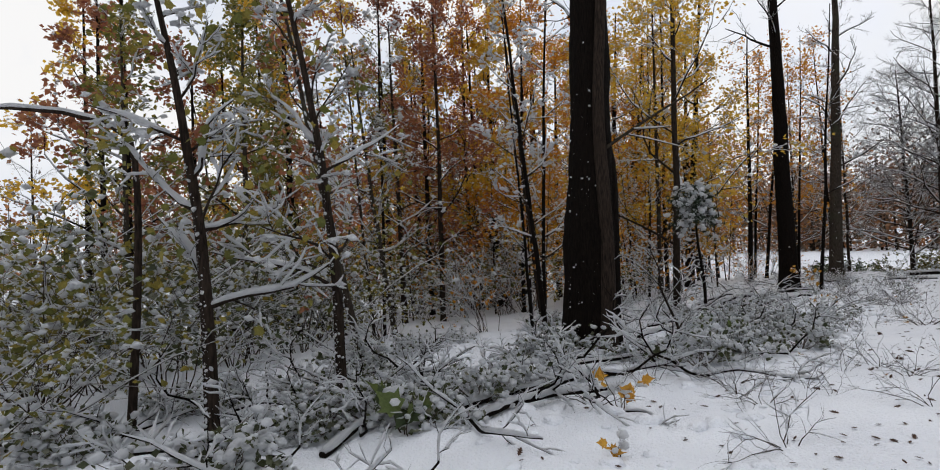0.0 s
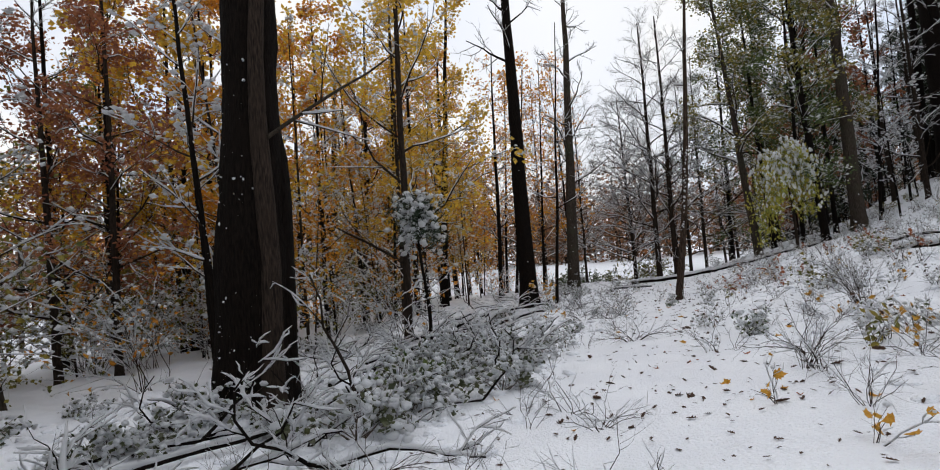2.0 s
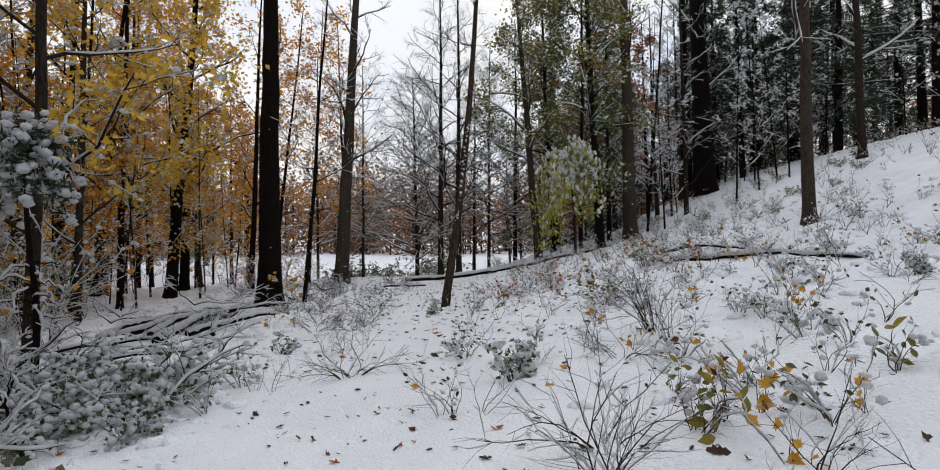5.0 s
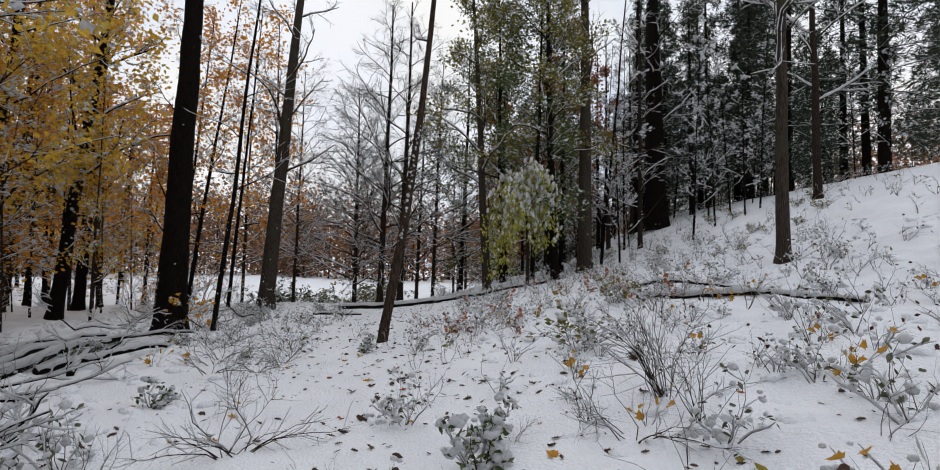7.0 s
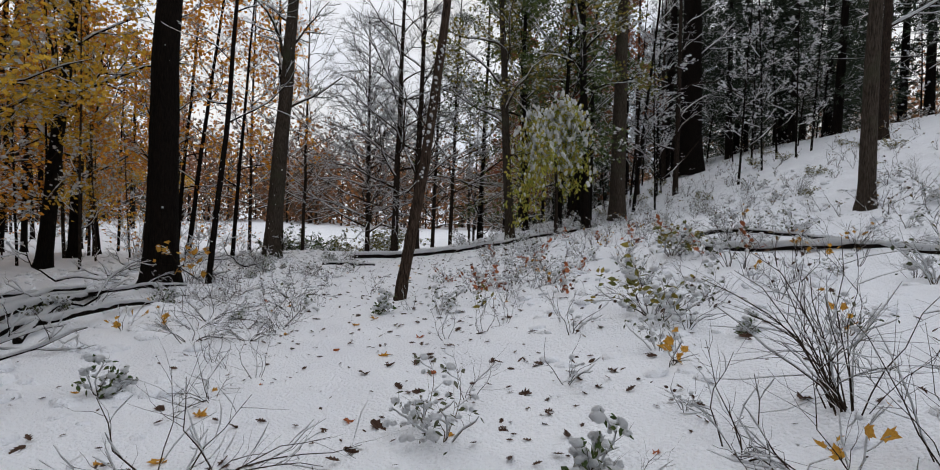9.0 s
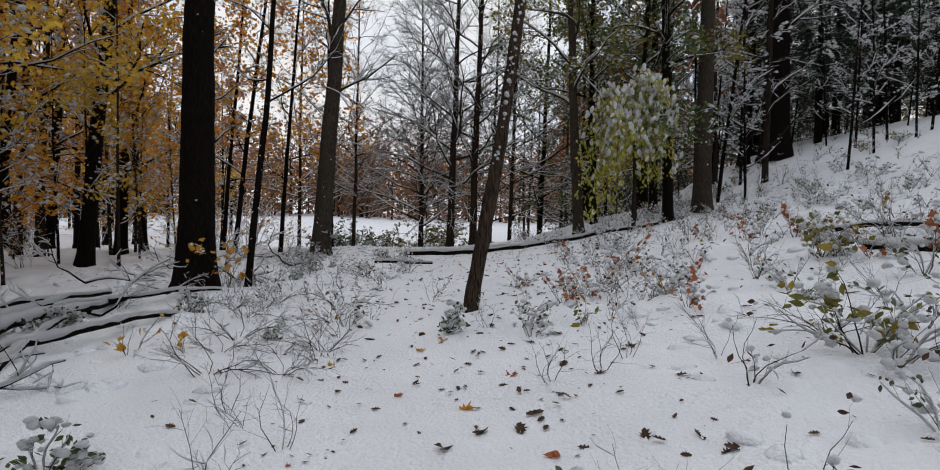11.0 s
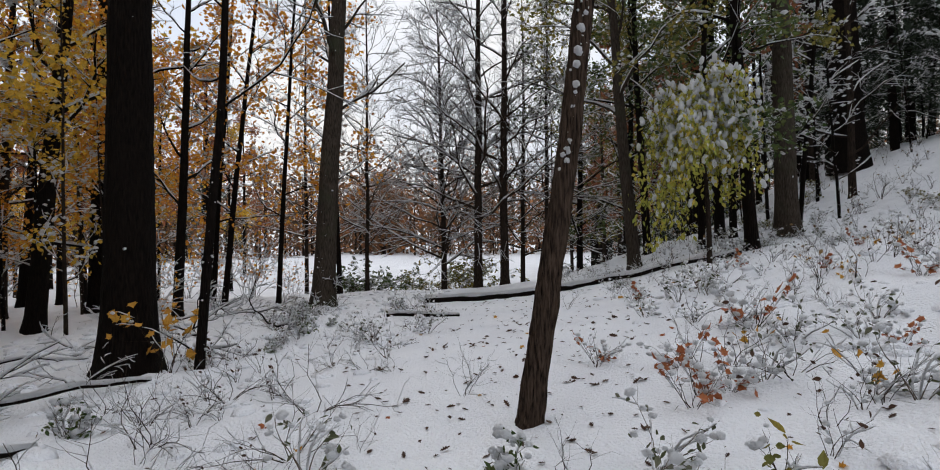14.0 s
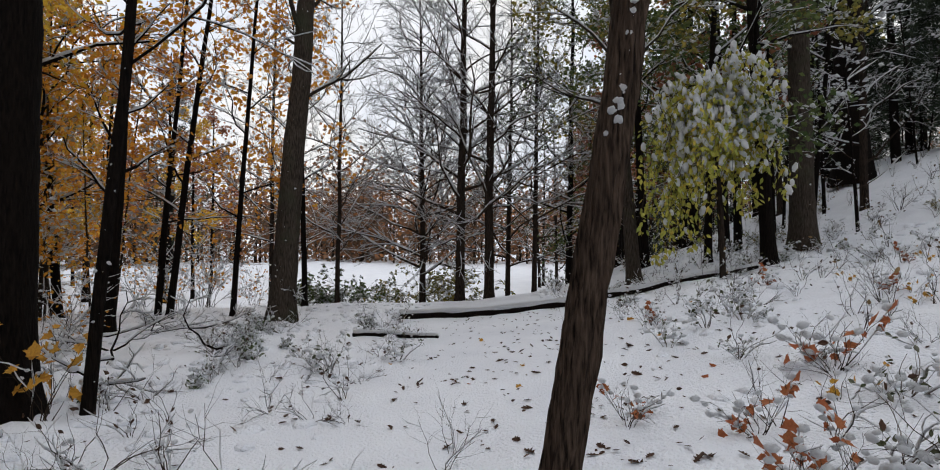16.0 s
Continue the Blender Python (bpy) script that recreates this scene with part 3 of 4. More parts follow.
crook, crook_snow, ends = Geo(), Geo(), []
limb = holder("tree", -4.0, 6.2, ground(-4.0, 6.2), "bent bare sapling arching over under a line of snow", "tree", "trees of the wood")
u = np.linspace(0, 1, 14)
bow = np.stack([0.5 * u - 1.6 * smooth(0.6, 1.0, u) - 1.0 * u ** 3, 0.1 * u, 3.75 * np.sin(u * 1.75)], -1)
crook.tube(bow, 0.05 * (1 - 0.6 * u), 8, 0.03, np.random.default_rng(4))
settle(crook_snow, bow[6:], 0.045 * (1 - 0.6 * u[6:]), np.random.default_rng(4), 1.1, 1.0)
crook.make("trunk", BARK_BROWN, limb)
crook_snow.make("snow", SNOW, limb, "white snow along the arching stem")

# ---- pines on the dark slope ----
def pine(x, y, h, r, seed):
    rng = np.random.default_rng(seed)
    thing = holder("pine_tree", x, y, ground(x, y), "dark pine with snow-loaded drooping boughs on the slope", "tree", "pines on the slope")
    T, B, L, S, tips = Geo(), Geo(), Geo(), Geo(), []
    z = np.linspace(-0.1, h, 14)
    T.tube(np.stack([0.02 * z, 0 * z, z], -1), r * (1 - 0.9 * np.linspace(0, 1, 14)) + 0.01, 10, 0.02, rng)
    T.make("trunk", BARK_BLACK, thing)
    for k in range(44):
        g = 0.1 + 0.88 * k / 44
        az = k * 2.4 + rng.normal(0, 0.3)
        d = np.array([math.cos(az), math.sin(az), 0.1])
        grow(B, S, tips, rng, (0.02 * g * h, 0, g * h), d / np.linalg.norm(d), (0.24 * h * (1.02 - g) + 0.3) * rng.uniform(0.6, 1.1), 0.024, 1, -0.2, 5, 0.2, 0.8, 4)
    tips = np.array(tips)
    B.make("branching", BARK_BLACK, thing)
    at = tips[rng.integers(0, len(tips), 2600)] + rng.normal(0, 0.12, (2600, 3))
    L.many(*SPRAY, at, rng.uniform(0.25, 0.5, 2600), rng)
    L.make("foliage", NEEDLE, thing, soft=False)
    at = tips[rng.integers(0, len(tips), 520)] + (0, 0, 0.05)
    S.many(*OCTA, at, rng.uniform(0.06, 0.2, 520), rng, True, 0.45)
    S.make("snow", SNOW, thing, "white snow weighing down the boughs")
    return thing


prng = np.random.default_rng(77)
pines = [pine(*pq(47, 17), 17, 0.24, 201), pine(*pq(50, 12), 15, 0.2, 202), pine(*pq(43, 22), 16, 0.22, 203)]
for j in range(60):
    p, q = prng.uniform(26, 72), prng.uniform(9, 46)
    if q > 16 or p > 44:
        x, y = pq(p, q)
        s = prng.uniform(0.75, 1.2)
        copy_thing(pines[j % 3], pose(x, y, ground(x, y) - 0.05, 0, 0, prng.uniform(0, 360))).scale = (s, s, s)

for j in range(7):
    x, y = pq(prng.uniform(36, 52), prng.uniform(18, 23))
    copy_thing(pines[j % 3], pose(x, y, ground(x, y) - 0.05, 0, 0, prng.uniform(0, 360))).scale = (0.9, 0.9, 0.9 + 0.02 * j)

far_pine = copy_thing(pines[0], pose(26, 69.3, ground(26, 69.3) - 0.05))
far_pine.scale = (1.1, 1.1, 1.15)

# ---- background wood behind the first rows of trees, shared shapes ----
back = [tree(*pq(44, -18), (0.02, -0.03), 0.13, 13, 301, "amber-leaved tree deep in the wood", BARK_BLACK, boughs=11, first=0.24, reach=0.25, kids=3, leaf=ORANGE, leaves=1900, size=0.17, clumps=200, group="background trees"),
        tree(*pq(46, -24), (0.0, -0.02), 0.13, 13, 302, "yellowing tree deep in the wood", BARK_BLACK, boughs=11, first=0.15, reach=0.25, kids=3, leaf=YELLOW, leaves=1700, size=0.17, clumps=200, group="background trees"),
        tree(*pq(40, -28), (0.0, 0.02), 0.12, 12, 303, "bare snowy tree deep in the wood", BARK_BROWN, boughs=18, first=0.1, reach=0.28, kids=4, group="background trees"),
        tree(*pq(38, -34), (0.0, 0.02), 0.12, 12, 304, "russet oak deep in the wood", BARK_BLACK, boughs=11, first=0.24, reach=0.26, kids=3, leaf=RUSSET, leaves=1900, size=0.17, clumps=200, group="background trees")]
brng = np.random.default_rng(78)
for j in range(50):
    p, q = brng.uniform(22, 60), brng.uniform(-50, -13)
    if p > 36 and q > -14:
        q -= 8
    x, y = pq(p, q)
    s = brng.uniform(0.7, 1.15)
    copy_thing(back[j % 4], pose(x, y, ground(x, y) - 0.05, 0, 0, brng.uniform(0, 360))).scale = (s, s, s)
for j in range(26):
    p, q = brng.uniform(4, 26), brng.uniform(-34, -13)
    x, y = pq(p, q)
    s = brng.uniform(0.6, 1.0)
    copy_thing(back[(1, 2, 3, 2)[j % 4]], pose(x, y, ground(x, y) - 0.05, 0, 0, brng.uniform(0, 360))).scale = (s, s, s)
for j in range(26):
    p, q = brng.uniform(34, 62), brng.uniform(5, 16)
    x, y = pq(p, q)
    copy_thing(back[2 + j % 2], pose(x, y, ground(x, y) - 0.05, 0, 0, brng.uniform(0, 360)))


# ---- thin saplings that fill the wood and the upper slope ----
SAPLING = "thin dark sapling with snow on its twigs"
thin = [tree(*pq(24 + 4 * i, -9 - i), (0.02 * (i - 1), 0.015), 0.035 + 0.008 * i, 7 + i, 600 + i, SAPLING, BARK_BLACK if i % 2 else BARK_BROWN, boughs=16, first=0.15, reach=0.2, kids=4, level=1, sides=7, flare=1.1,
             leaf=(ORANGE, None, YELLOW, None)[i], leaves=(900, 0, 700, 0)[i], size=0.12, clumps=190, gain=1.4, stuck=60, group="saplings", twig=TWIG) for i in range(4)]
trng = np.random.default_rng(610)
for j in range(104):
    p, q = (trng.uniform(9, 34), trng.uniform(-20, -7.5)) if j < 68 else (trng.uniform(30, 50), trng.uniform(9, 22))
    x, y = pq(p, q)
    s = trng.uniform(0.6, 1.25)
    copy_thing(thin[j % 4] if j < 68 else thin[1 + 2 * (j % 2)], pose(x, y, ground(x, y) - 0.04, trng.normal(0, 3), trng.normal(0, 3), trng.uniform(0, 360))).scale = (s, s, s * trng.uniform(0.9, 1.2))


# ---- far shore of the pond: a band of wood that goes round the place ----
def far_wood():
    rng = np.random.default_rng(9)
    L, T, S = Geo(), Geo(), Geo()
    for k in range(560):
        a = rng.uniform(0, 6.283) if k % 4 == 0 else rng.uniform(-0.7, 1.7)
        d = rng.uniform(100, 150)
        x, y = 12 + d * math.sin(a), 14 + d * math.cos(a)
        z, h = ground(x, y), rng.uniform(13, 23)
        T.tube([(x, y, z - 0.5), (x + 0.1, y, z + h * 0.8)], [0.22, 0.06], 4)
        n = 260
        c = rng.normal(0, 1, (n, 3)) * (2.6, 2.6, h * 0.3) + (x, y, z + h * 0.42)
        L.many(*RHOMB, c, rng.uniform(0.4, 1.0, n), rng)
        S.many(*RHOMB, c[:24] + (0, 0, 0.2), rng.uniform(0.4, 0.8, 24), rng, True)
    thing = tagged(new("far_wood"), "russet and grey wood on the far shore dusted with snow", "woods", kind="stuff")
    L.make("foliage", FARWOOD, thing, soft=False)
    T.make("timber", BARK_BROWN, thing)
    S.make("snow", SNOW, thing, "white snow over the tree tops", soft=False)


far_wood()


# ---- fallen logs and brushwood ----
def log(name, a, b, r, label, seed, lift=0.0, snow=1.0, sag=0.0, group="fallen wood"):
    rng = np.random.default_rng(seed)
    f = np.linspace(0, 1, 26)
    x, y = a[0] + (b[0] - a[0]) * f, a[1] + (b[1] - a[1]) * f
    z = land(x, y) + r * 0.6 + lift * np.sin(f * 3.14)
    z = 0.35 * z + 0.65 * np.interp(f, [0, 0.25, 0.5, 0.75, 1], np.interp([0, 0.25, 0.5, 0.75, 1], f, z))
    x, y = x + np.cumsum(rng.normal(0, r * 0.12, 26)), y + np.cumsum(rng.normal(0, r * 0.12, 26))
    c = np.array([x[0], y[0], z[0]])
    pts = np.stack([x, y, z], -1) - c
    thing = holder(name, *c, label, "log", group)
    W, S = Geo(), Geo()
    rad = r * np.linspace(1, 0.55, 26)
    W.tube(pts, rad, 12, 0.05, rng, True)
    W.make("wood", BARK_BLACK, thing)
    top = pts + (0, 0, 1) * (rad * 0.62)[:, None]
    S.tube(top, rad * snow * rng.uniform(0.72, 1.02, 26), 9, 0.06, rng, True)
    S.make("snow", SNOW, thing, "ridge of white snow along the top")
    return thing


log("fallen_log", (19.1, 23.5), (24.1, 17.75), 0.1, "long fallen trunk topped with snow across the slope", 400, 0.0, 1.08)
log("fallen_branch", (17.1, 22.1), (17.8, 20.6), 0.06, "short snow-capped branch lying across the path", 401)
log("fallen_log", (17.9, 11.2), (17.1, 7.2), 0.07, "thin snow-topped log lying on the slope", 402, 0.0, 1.35)
log("fallen_branch", (19.5, 12.3), (17.6, 9.0), 0.045, "thin dark branch propped on the slope", 403, 0.2)
PILE = "rotting snow-capped branch in a brush pile"
for i, (a, b, r) in enumerate([((8.0, 15.9), (10.9, 19.6), .08), ((8.1, 16.7), (10.6, 20.2), .07), ((8.6, 16.2), (10.9, 17.3), .06), ((7.6, 16.9), (10.1, 18.8), .07), ((9.2, 18.9), (12.0, 19.0), .05), ((7.4, 17.6), (9.9, 20.4), .06), ((8.9, 15.7), (9.9, 18.2), .05)]):
    log("fallen_branch", a, b, r, PILE, 410 + i, 0.12, 1.2)
FALLEN = "snow-laden fallen branch in the undergrowth"
for i, (a, b, r) in enumerate([((-3.4, 5.0), (-1.6, 6.5), .035), ((-2.2, 6.1), (1.2, 7.4), .05), ((-.9, 5.6), (2.0, 7.6), .07), ((-.2, 5.7), (1.6, 6.6), .06), ((-1.2, 7.0), (2.3, 9.8), .05), ((.4, 7.8), (4.0, 9.6), .05), ((2.6, 9.2), (5.0, 11.0), .04), ((-1.6, 4.9), (-.6, 6.6), .05), ((3.4, 11.4), (7.0, 14.2), .06), ((4.3, 13.4), (8.2, 14.4), .05), ((5.4, 15.6), (8.4, 16.2), .05)]):
    log("fallen_branch", a, b, r * 0.8, FALLEN, 430 + i, 0.07, 1.25)

# ---- undergrowth ----
rng = np.random.default_rng(500)
bare = [shrub("bare_shrub", *pq(13.6, 3.05), 501, "bare brown shrub with thin upright stems in the snow", "shrub", 11, 1.05, 0.4, TWIG, kids=6, r=0.0055, gain=0.6, group="bare shrubs", keep=0.4, split=True, wander=0.24),
        shrub("bare_shrub", *pq(9.5, 2.4), 502, "low bare shrub with fine branching twigs", "shrub", 7, 0.6, 0.8, TWIG, kids=7, r=0.0045, gain=0.6, group="bare shrubs", keep=0.4, split=True, wander=0.3),
        shrub("bare_shrub", *pq(17, 2.3), 503, "sparse bare twigs standing in the snow", "shrub", 4, 0.5, 0.5, TWIG, kids=5, r=0.0035, gain=0.6, group="bare shrubs", keep=0.4, split=True, wander=0.3)]
leafy = [shrub("leafy_shrub", *pq(12.7, 1.3), 511, "small green-leaved shrub capped with snow", "shrub", 7, 0.4, 0.8, TWIG, GREEN, 90, 0.07, OVAL, 60, 0.07, group="leafy shrubs"),
         shrub("leafy_shrub", *pq(20, 5), 512, "olive-leaved shrub weighed down by snow", "shrub", 9, 0.7, 0.7, PALE_TWIG, OLIVE, 160, 0.08, RHOMB, 80, 0.07, group="leafy shrubs"),
         shrub("leafy_shrub", *pq(8, -3), 513, "frosted grey-green bramble under snow", "shrub", 14, 0.8, 1.1, PALE_TWIG, GREYGREEN, 230, 0.085, RHOMB, 230, 0.09, droop=0.5, group="leafy shrubs")]
maples = [shrub("maple_seedling", 9.2, 6.07, 521, "maple seedling with golden leaves in the snow", "seedling", 4, 0.55, 0.4, TWIG, GOLDLEAF, 7, 0.11, MAPLE, 3, 0.05, 3, 0.005, group="maple seedlings"),
          shrub("maple_seedling", 12.3, 19.6, 522, "maple seedlings with golden leaves by the black trunk", "seedling", 9, 0.8, 0.5, TWIG, GOLDLEAF, 42, 0.11, MAPLE, 14, 0.07, 3, 0.005, group="maple seedlings"),
          shrub("maple_seedling", 17.2, 14.5, 523, "seedling with rust-red leaves and snow caps", "seedling", 8, 0.6, 0.6, TWIG, REDLEAF, 18, 0.11, MAPLE, 20, 0.075, 4, 0.005, group="maple seedlings")]
thick = [shrub("thicket_shrub", -4.5, 8, 531, "tangled shrub of dark stems loaded with snow", "shrub", 12, 2.6, 0.45, TWIG, GREYGREEN, 420, 0.11, RHOMB, 220, 0.1, 6, 0.011, 1.2, "thicket", 0.85, 0.2),
         shrub("thicket_shrub", -6.2, 9.4, 532, "leafy tangled shrub with drooping snow-laden tips", "shrub", 13, 3.4, 0.55, TWIG, OLIVE, 620, 0.11, RHOMB, 320, 0.11, 6, 0.012, 1.1, "thicket", 0.6, 0.5),
         shrub("thicket_shrub", 0.5, 15, 533, "tangle of snowy stems with a few amber leaves", "shrub", 10, 2.5, 0.35, TWIG, ORANGE, 120, 0.11, RHOMB, 130, 0.09, 7, 0.010, 1.5, "thicket", 0.85)]
brush = []
for i in range(3):
    g2 = np.random.default_rng(560 + i)
    thing = holder("brushwood", *pq(6.5 + i, -3.4), ground(*pq(6.5 + i, -3.4)), "fallen branching stick covered with snow", "branch", "brushwood")
    W, S, tt = Geo(), Geo(), []
    for k in range(2):
        az = g2.uniform(0, 6.28)
        grow(W, S, tt, g2, (0, 0, 0.05), (math.cos(az), math.sin(az), 0.12 + 0.1 * k), 1.25, 0.018, 2, 0.0, 4, 0.3, 1.5, 5, 0.95)
    W.make("branching", BARK_BLACK, thing)
    S.make("snow", SNOW, thing, "white snow along the sticks")
    brush.append(thing)
weed = [shrub("dry_weed", *pq(16, 3.3), 571, "dry brown weed stalks with curled leaves and snow", "plant", 5, 0.42, 0.35, TWIG, DRYLEAF, 9, 0.05, OVAL, 8, 0.045, 2, 0.004, group="dry weeds"),
        shrub("dry_weed", *pq(19, 4.0), 572, "pale dry weed with tan leaves holding snow", "plant", 7, 0.5, 0.45, PALE_TWIG, GREYGREEN, 26, 0.06, OVAL, 22, 0.06, 2, 0.004, group="dry weeds")]


def scatter(n, p0, p1, q0, q1):
    for _ in range(n):  # loose scatter in a stretch of the path
        yield pq(rng.uniform(p0, p1), rng.uniform(q0, q1))


clear = [(x, y) for x, y in scatter(26, 4, 26, -15, -7.2) if x < -3.2]
spread_of(thick[0], clear, rng, 0.6, 1.1)
spread_of(thick[1], [(x, y) for x, y in scatter(26, 1, 22, -20, -9) if y > 7], rng, 0.7, 1.2)
spread_of(thick[2], scatter(34, 14, 44, -26, -6.5), rng, 0.6, 1.3)
spread_of(leafy[2], scatter(17, 8, 15, -4.4, -2.0), rng, 0.5, 0.95)
spread_of(leafy[2], scatter(16, 4, 20, -10, -4.4), rng, 0.5, 1.0)
spread_of(brush, scatter(46, 4.2, 15, -7.5, -1.7), rng, 0.6, 1.2)
spread_of(brush, scatter(26, 15, 30, -9, -3.6), rng, 0.6, 1.1)
spread_of(leafy[1], scatter(20, 22, 40, 6.5, 17), rng, 0.4, 0.8)
spread_of(leafy[0], scatter(12, 12, 30, 2.6, 9), rng, 0.4, 0.7)
spread_of(leafy[0], scatter(10, 15, 30, -4, -1.5), rng, 0.5, 0.9)
spread_of(bare[0], scatter(16, 10, 34, 3.0, 12), rng, 0.5, 0.95)
spread_of(bare[1], scatter(26, 7, 32, 2.4, 11), rng, 0.5, 1.0)
spread_of(bare[1], scatter(44, 4.5, 30, -5, -1.0), rng, 0.6, 1.2)
spread_of(bare[2], scatter(50, 7, 30, 1.0, 11), rng, 0.6, 1.2)
spread_of(bare[2], scatter(36, 5, 30, -4, -0.8), rng, 0.6, 1.2)
spread_of(weed, scatter(230, 9, 36, 2.2, 12), rng, 0.5, 1.2)
# weeds past counting, over the whole slope
far_weeds = tagged(new("slope_weeds"), "dry weed stalks and twigs standing in snow over the slope", "weeds", kind="stuff")
B, S, L, tips = Geo(), Geo(), Geo(), []
for x, y in scatter(420, 12, 50, 4, 24):
    for k in range(3):
        az = rng.uniform(0, 6.28)
        grow(B, S, tips, rng, (x, y, ground(x, y) - 0.03), (0.4 * math.cos(az), 0.4 * math.sin(az), 1.0), rng.uniform(0.25, 0.75), 0.006, 1, 0.0, 3, 0.25, 0.7, 3, 0.6)
tips = np.array(tips)
S.many(*OCTA, tips[rng.integers(0, len(tips), 1300)], rng.uniform(0.03, 0.09, 1300), rng, True, 0.7)
L.many(*OVAL, tips[rng.integers(0, len(tips), 1500)], rng.uniform(0.04, 0.09, 1500), rng)
B.make("timber", TWIG, far_weeds)
S.make("snow", SNOW, far_weeds, "small caps of white snow")
L.make("foliage", leaf_material("tan_dry_leaves", [(0.2, 0.13, 0.06), (0.32, 0.2, 0.09), (0.16, 0.14, 0.06), (0.1, 0.05, 0.03)], 0.3), far_weeds, soft=False)
spread_of(weed, scatter(36, 10, 30, -4.5, -0.9), rng, 0.6, 1.1)
spread_of(maples[0], scatter(20, 9.5, 28, 2.6, 9), rng, 0.5, 0.85)
spread_of(maples[2], scatter(8, 19, 28, 2.4, 7), rng, 0.5, 0.9)
spread_of(leafy[2], scatter(20, 1.2, 5.5, -8, -4.2), rng, 0.5, 0.9)
spread_of(brush, scatter(36, 1.6, 6, -8, -3.2), rng, 0.6, 1.1)
spread_of(thick[1], [(-5.2, 6.0), (-5.8, 7.6), (-4.9, 4.6)], rng, 0.6, 0.75)
spread_of(thick[1], [(-6.4, 8.2), (-7.6, 9.6), (-8.6, 11.2), (-7.2, 11.8), (-9.5, 10.2)], rng, 1.0, 1.2)
# plants that stand out beside the path
spread_of(bare[0], [(11.37, 8.06)], rng, 0.85, 0.9)
spread_of(bare[1], [(2.23, 4.26), (5.07, 6.45), (8.74, 10.65), (8.22, 6.67), (8.87, 10.61), (10.67, 8.42), (10.31, 14.45), (11.47, 14.45), (11.07, 15.72), (15.71, 13.56), (10.48, 7.94), (4.12, 5.0), (5.22, 7.2), (7.63, 6.17), (11.66, 17.6)], rng, 0.95, 1.3)
spread_of(bare[0], [(10.92, 7.6), (7.65, 6.33), (6.6, 5.01), (7.21, 4.53)], rng, 0.6, 0.8)
spread_of(bare[2], [(14.26, 16.08), (17.48, 14.81), (12.13, 11.96), (12.57, 11.78), (12.9, 11.79), (13.27, 13.83), (8.54, 8.08), (14.47, 16.27), (8.31, 8.33)], rng, 0.8, 1.2)
spread_of(weed, [(10.08, 9.94), (11.31, 9.85), (8.46, 8.34), (13.14, 13.07), (14.26, 12.82), (15.48, 15.39), (10.19, 10.27), (12.33, 17.96), (13.62, 13.53), (15.12, 12.6)], rng, 0.8, 1.1)
spread_of(maples[0], [(5.85, 4.5), (8.39, 5.63), (9.69, 6.25), (9.37, 5.51), (12.33, 6.81), (12.14, 6.84), (10.74, 7.94), (10.43, 15.45), (9.93, 15.55), (15.53, 12.94), (16.54, 14.29), (8.25, 4.67), (6.38, 5.65)], rng, 0.6, 0.9)
spread_of(leafy[0], [(10.03, 8.91), (12.89, 14.13)], rng, 0.8, 1.0)
spread_of(leafy[2], [(5.26, 10.17), (5.23, 8.84), (6.31, 12.22), (4.79, 11.68), (5.7, 11.2)], rng, 0.7, 0.95)
spread_of(maples[2], [(14.73, 13.91), (15.08, 14.04), (15.76, 14.57), (15.68, 15.53), (16.66, 13.03), (15.3, 13.88), (14.61, 12.07)], rng, 0.5, 0.75)
shrub("maple_seedling", -0.87, 5.25, 580, "seedling with large dark green leaves under snow", "seedling", 4, 0.62, 0.4, TWIG, GREEN, 9, 0.24, MAPLE, 16, 0.12, 3, 0.007, group="maple seedlings")
shrub("maple_seedling", 1.35, 5.75, 581, "seedling with orange leaves capped by snow", "seedling", 4, 0.6, 0.35, TWIG, GOLDLEAF, 9, 0.13, MAPLE, 9, 0.09, 3, 0.006, group="maple seedlings")
shrub("maple_seedling", 0.89, 4.33, 582, "low seedling with pale orange leaves in snow", "seedling", 3, 0.25, 0.5, TWIG, GOLDLEAF, 4, 0.12, MAPLE, 6, 0.08, 3, 0.005, group="maple seedlings")
shrub("maple_seedling", 7.73, 4.5, 583, "thin seedling with rust-orange maple leaves", "seedling", 4, 0.6, 0.3, TWIG, REDLEAF, 5, 0.13, MAPLE, 3, 0.04, 3, 0.005, group="maple seedlings")
green_seedling = shrub("maple_seedling", 8.91, 6.24, 584, "seedling with yellow-green leaves", "seedling", 5, 0.42, 0.4, TWIG, OLIVE, 14, 0.11, OVAL, 8, 0.05, 3, 0.005, group="maple seedlings")
spread_of(green_seedling, [(9.42, 6.82), (8.68, 6.22), (13.87, 12.97), (10.08, 5.48)], rng, 0.7, 1.0)
shrub("leafy_shrub", 13.5, 10.2, 585, "spray of green-leaved stems holding snow", "shrub", 9, 0.6, 0.7, TWIG, OLIVE, 90, 0.09, OVAL, 50, 0.07, 4, 0.006, group="leafy shrubs")
shrub("leafy_shrub", 4.26, 9.4, 586, "dark green-leaved bramble drooping under snow", "shrub", 9, 0.8, 0.9, TWIG, GREEN, 110, 0.1, OVAL, 90, 0.08, 4, 0.007, droop=0.4, group="leafy shrubs")
arch, arch_snow, at2 = Geo(), Geo(), []
g3 = np.random.default_rng(590)
hold = holder("fallen_branch", 3.6, 8.9, ground(3.6, 8.9), "snow-coated fallen limb propped against the old tree", "branch", "fallen wood")
grow(arch, arch_snow, at2, g3, (0, 0, 0.05), (-0.55, 0.25, 0.5), 2.0, 0.03, 2, -0.05, 5, 0.28, 1.2, 6, 1.0)
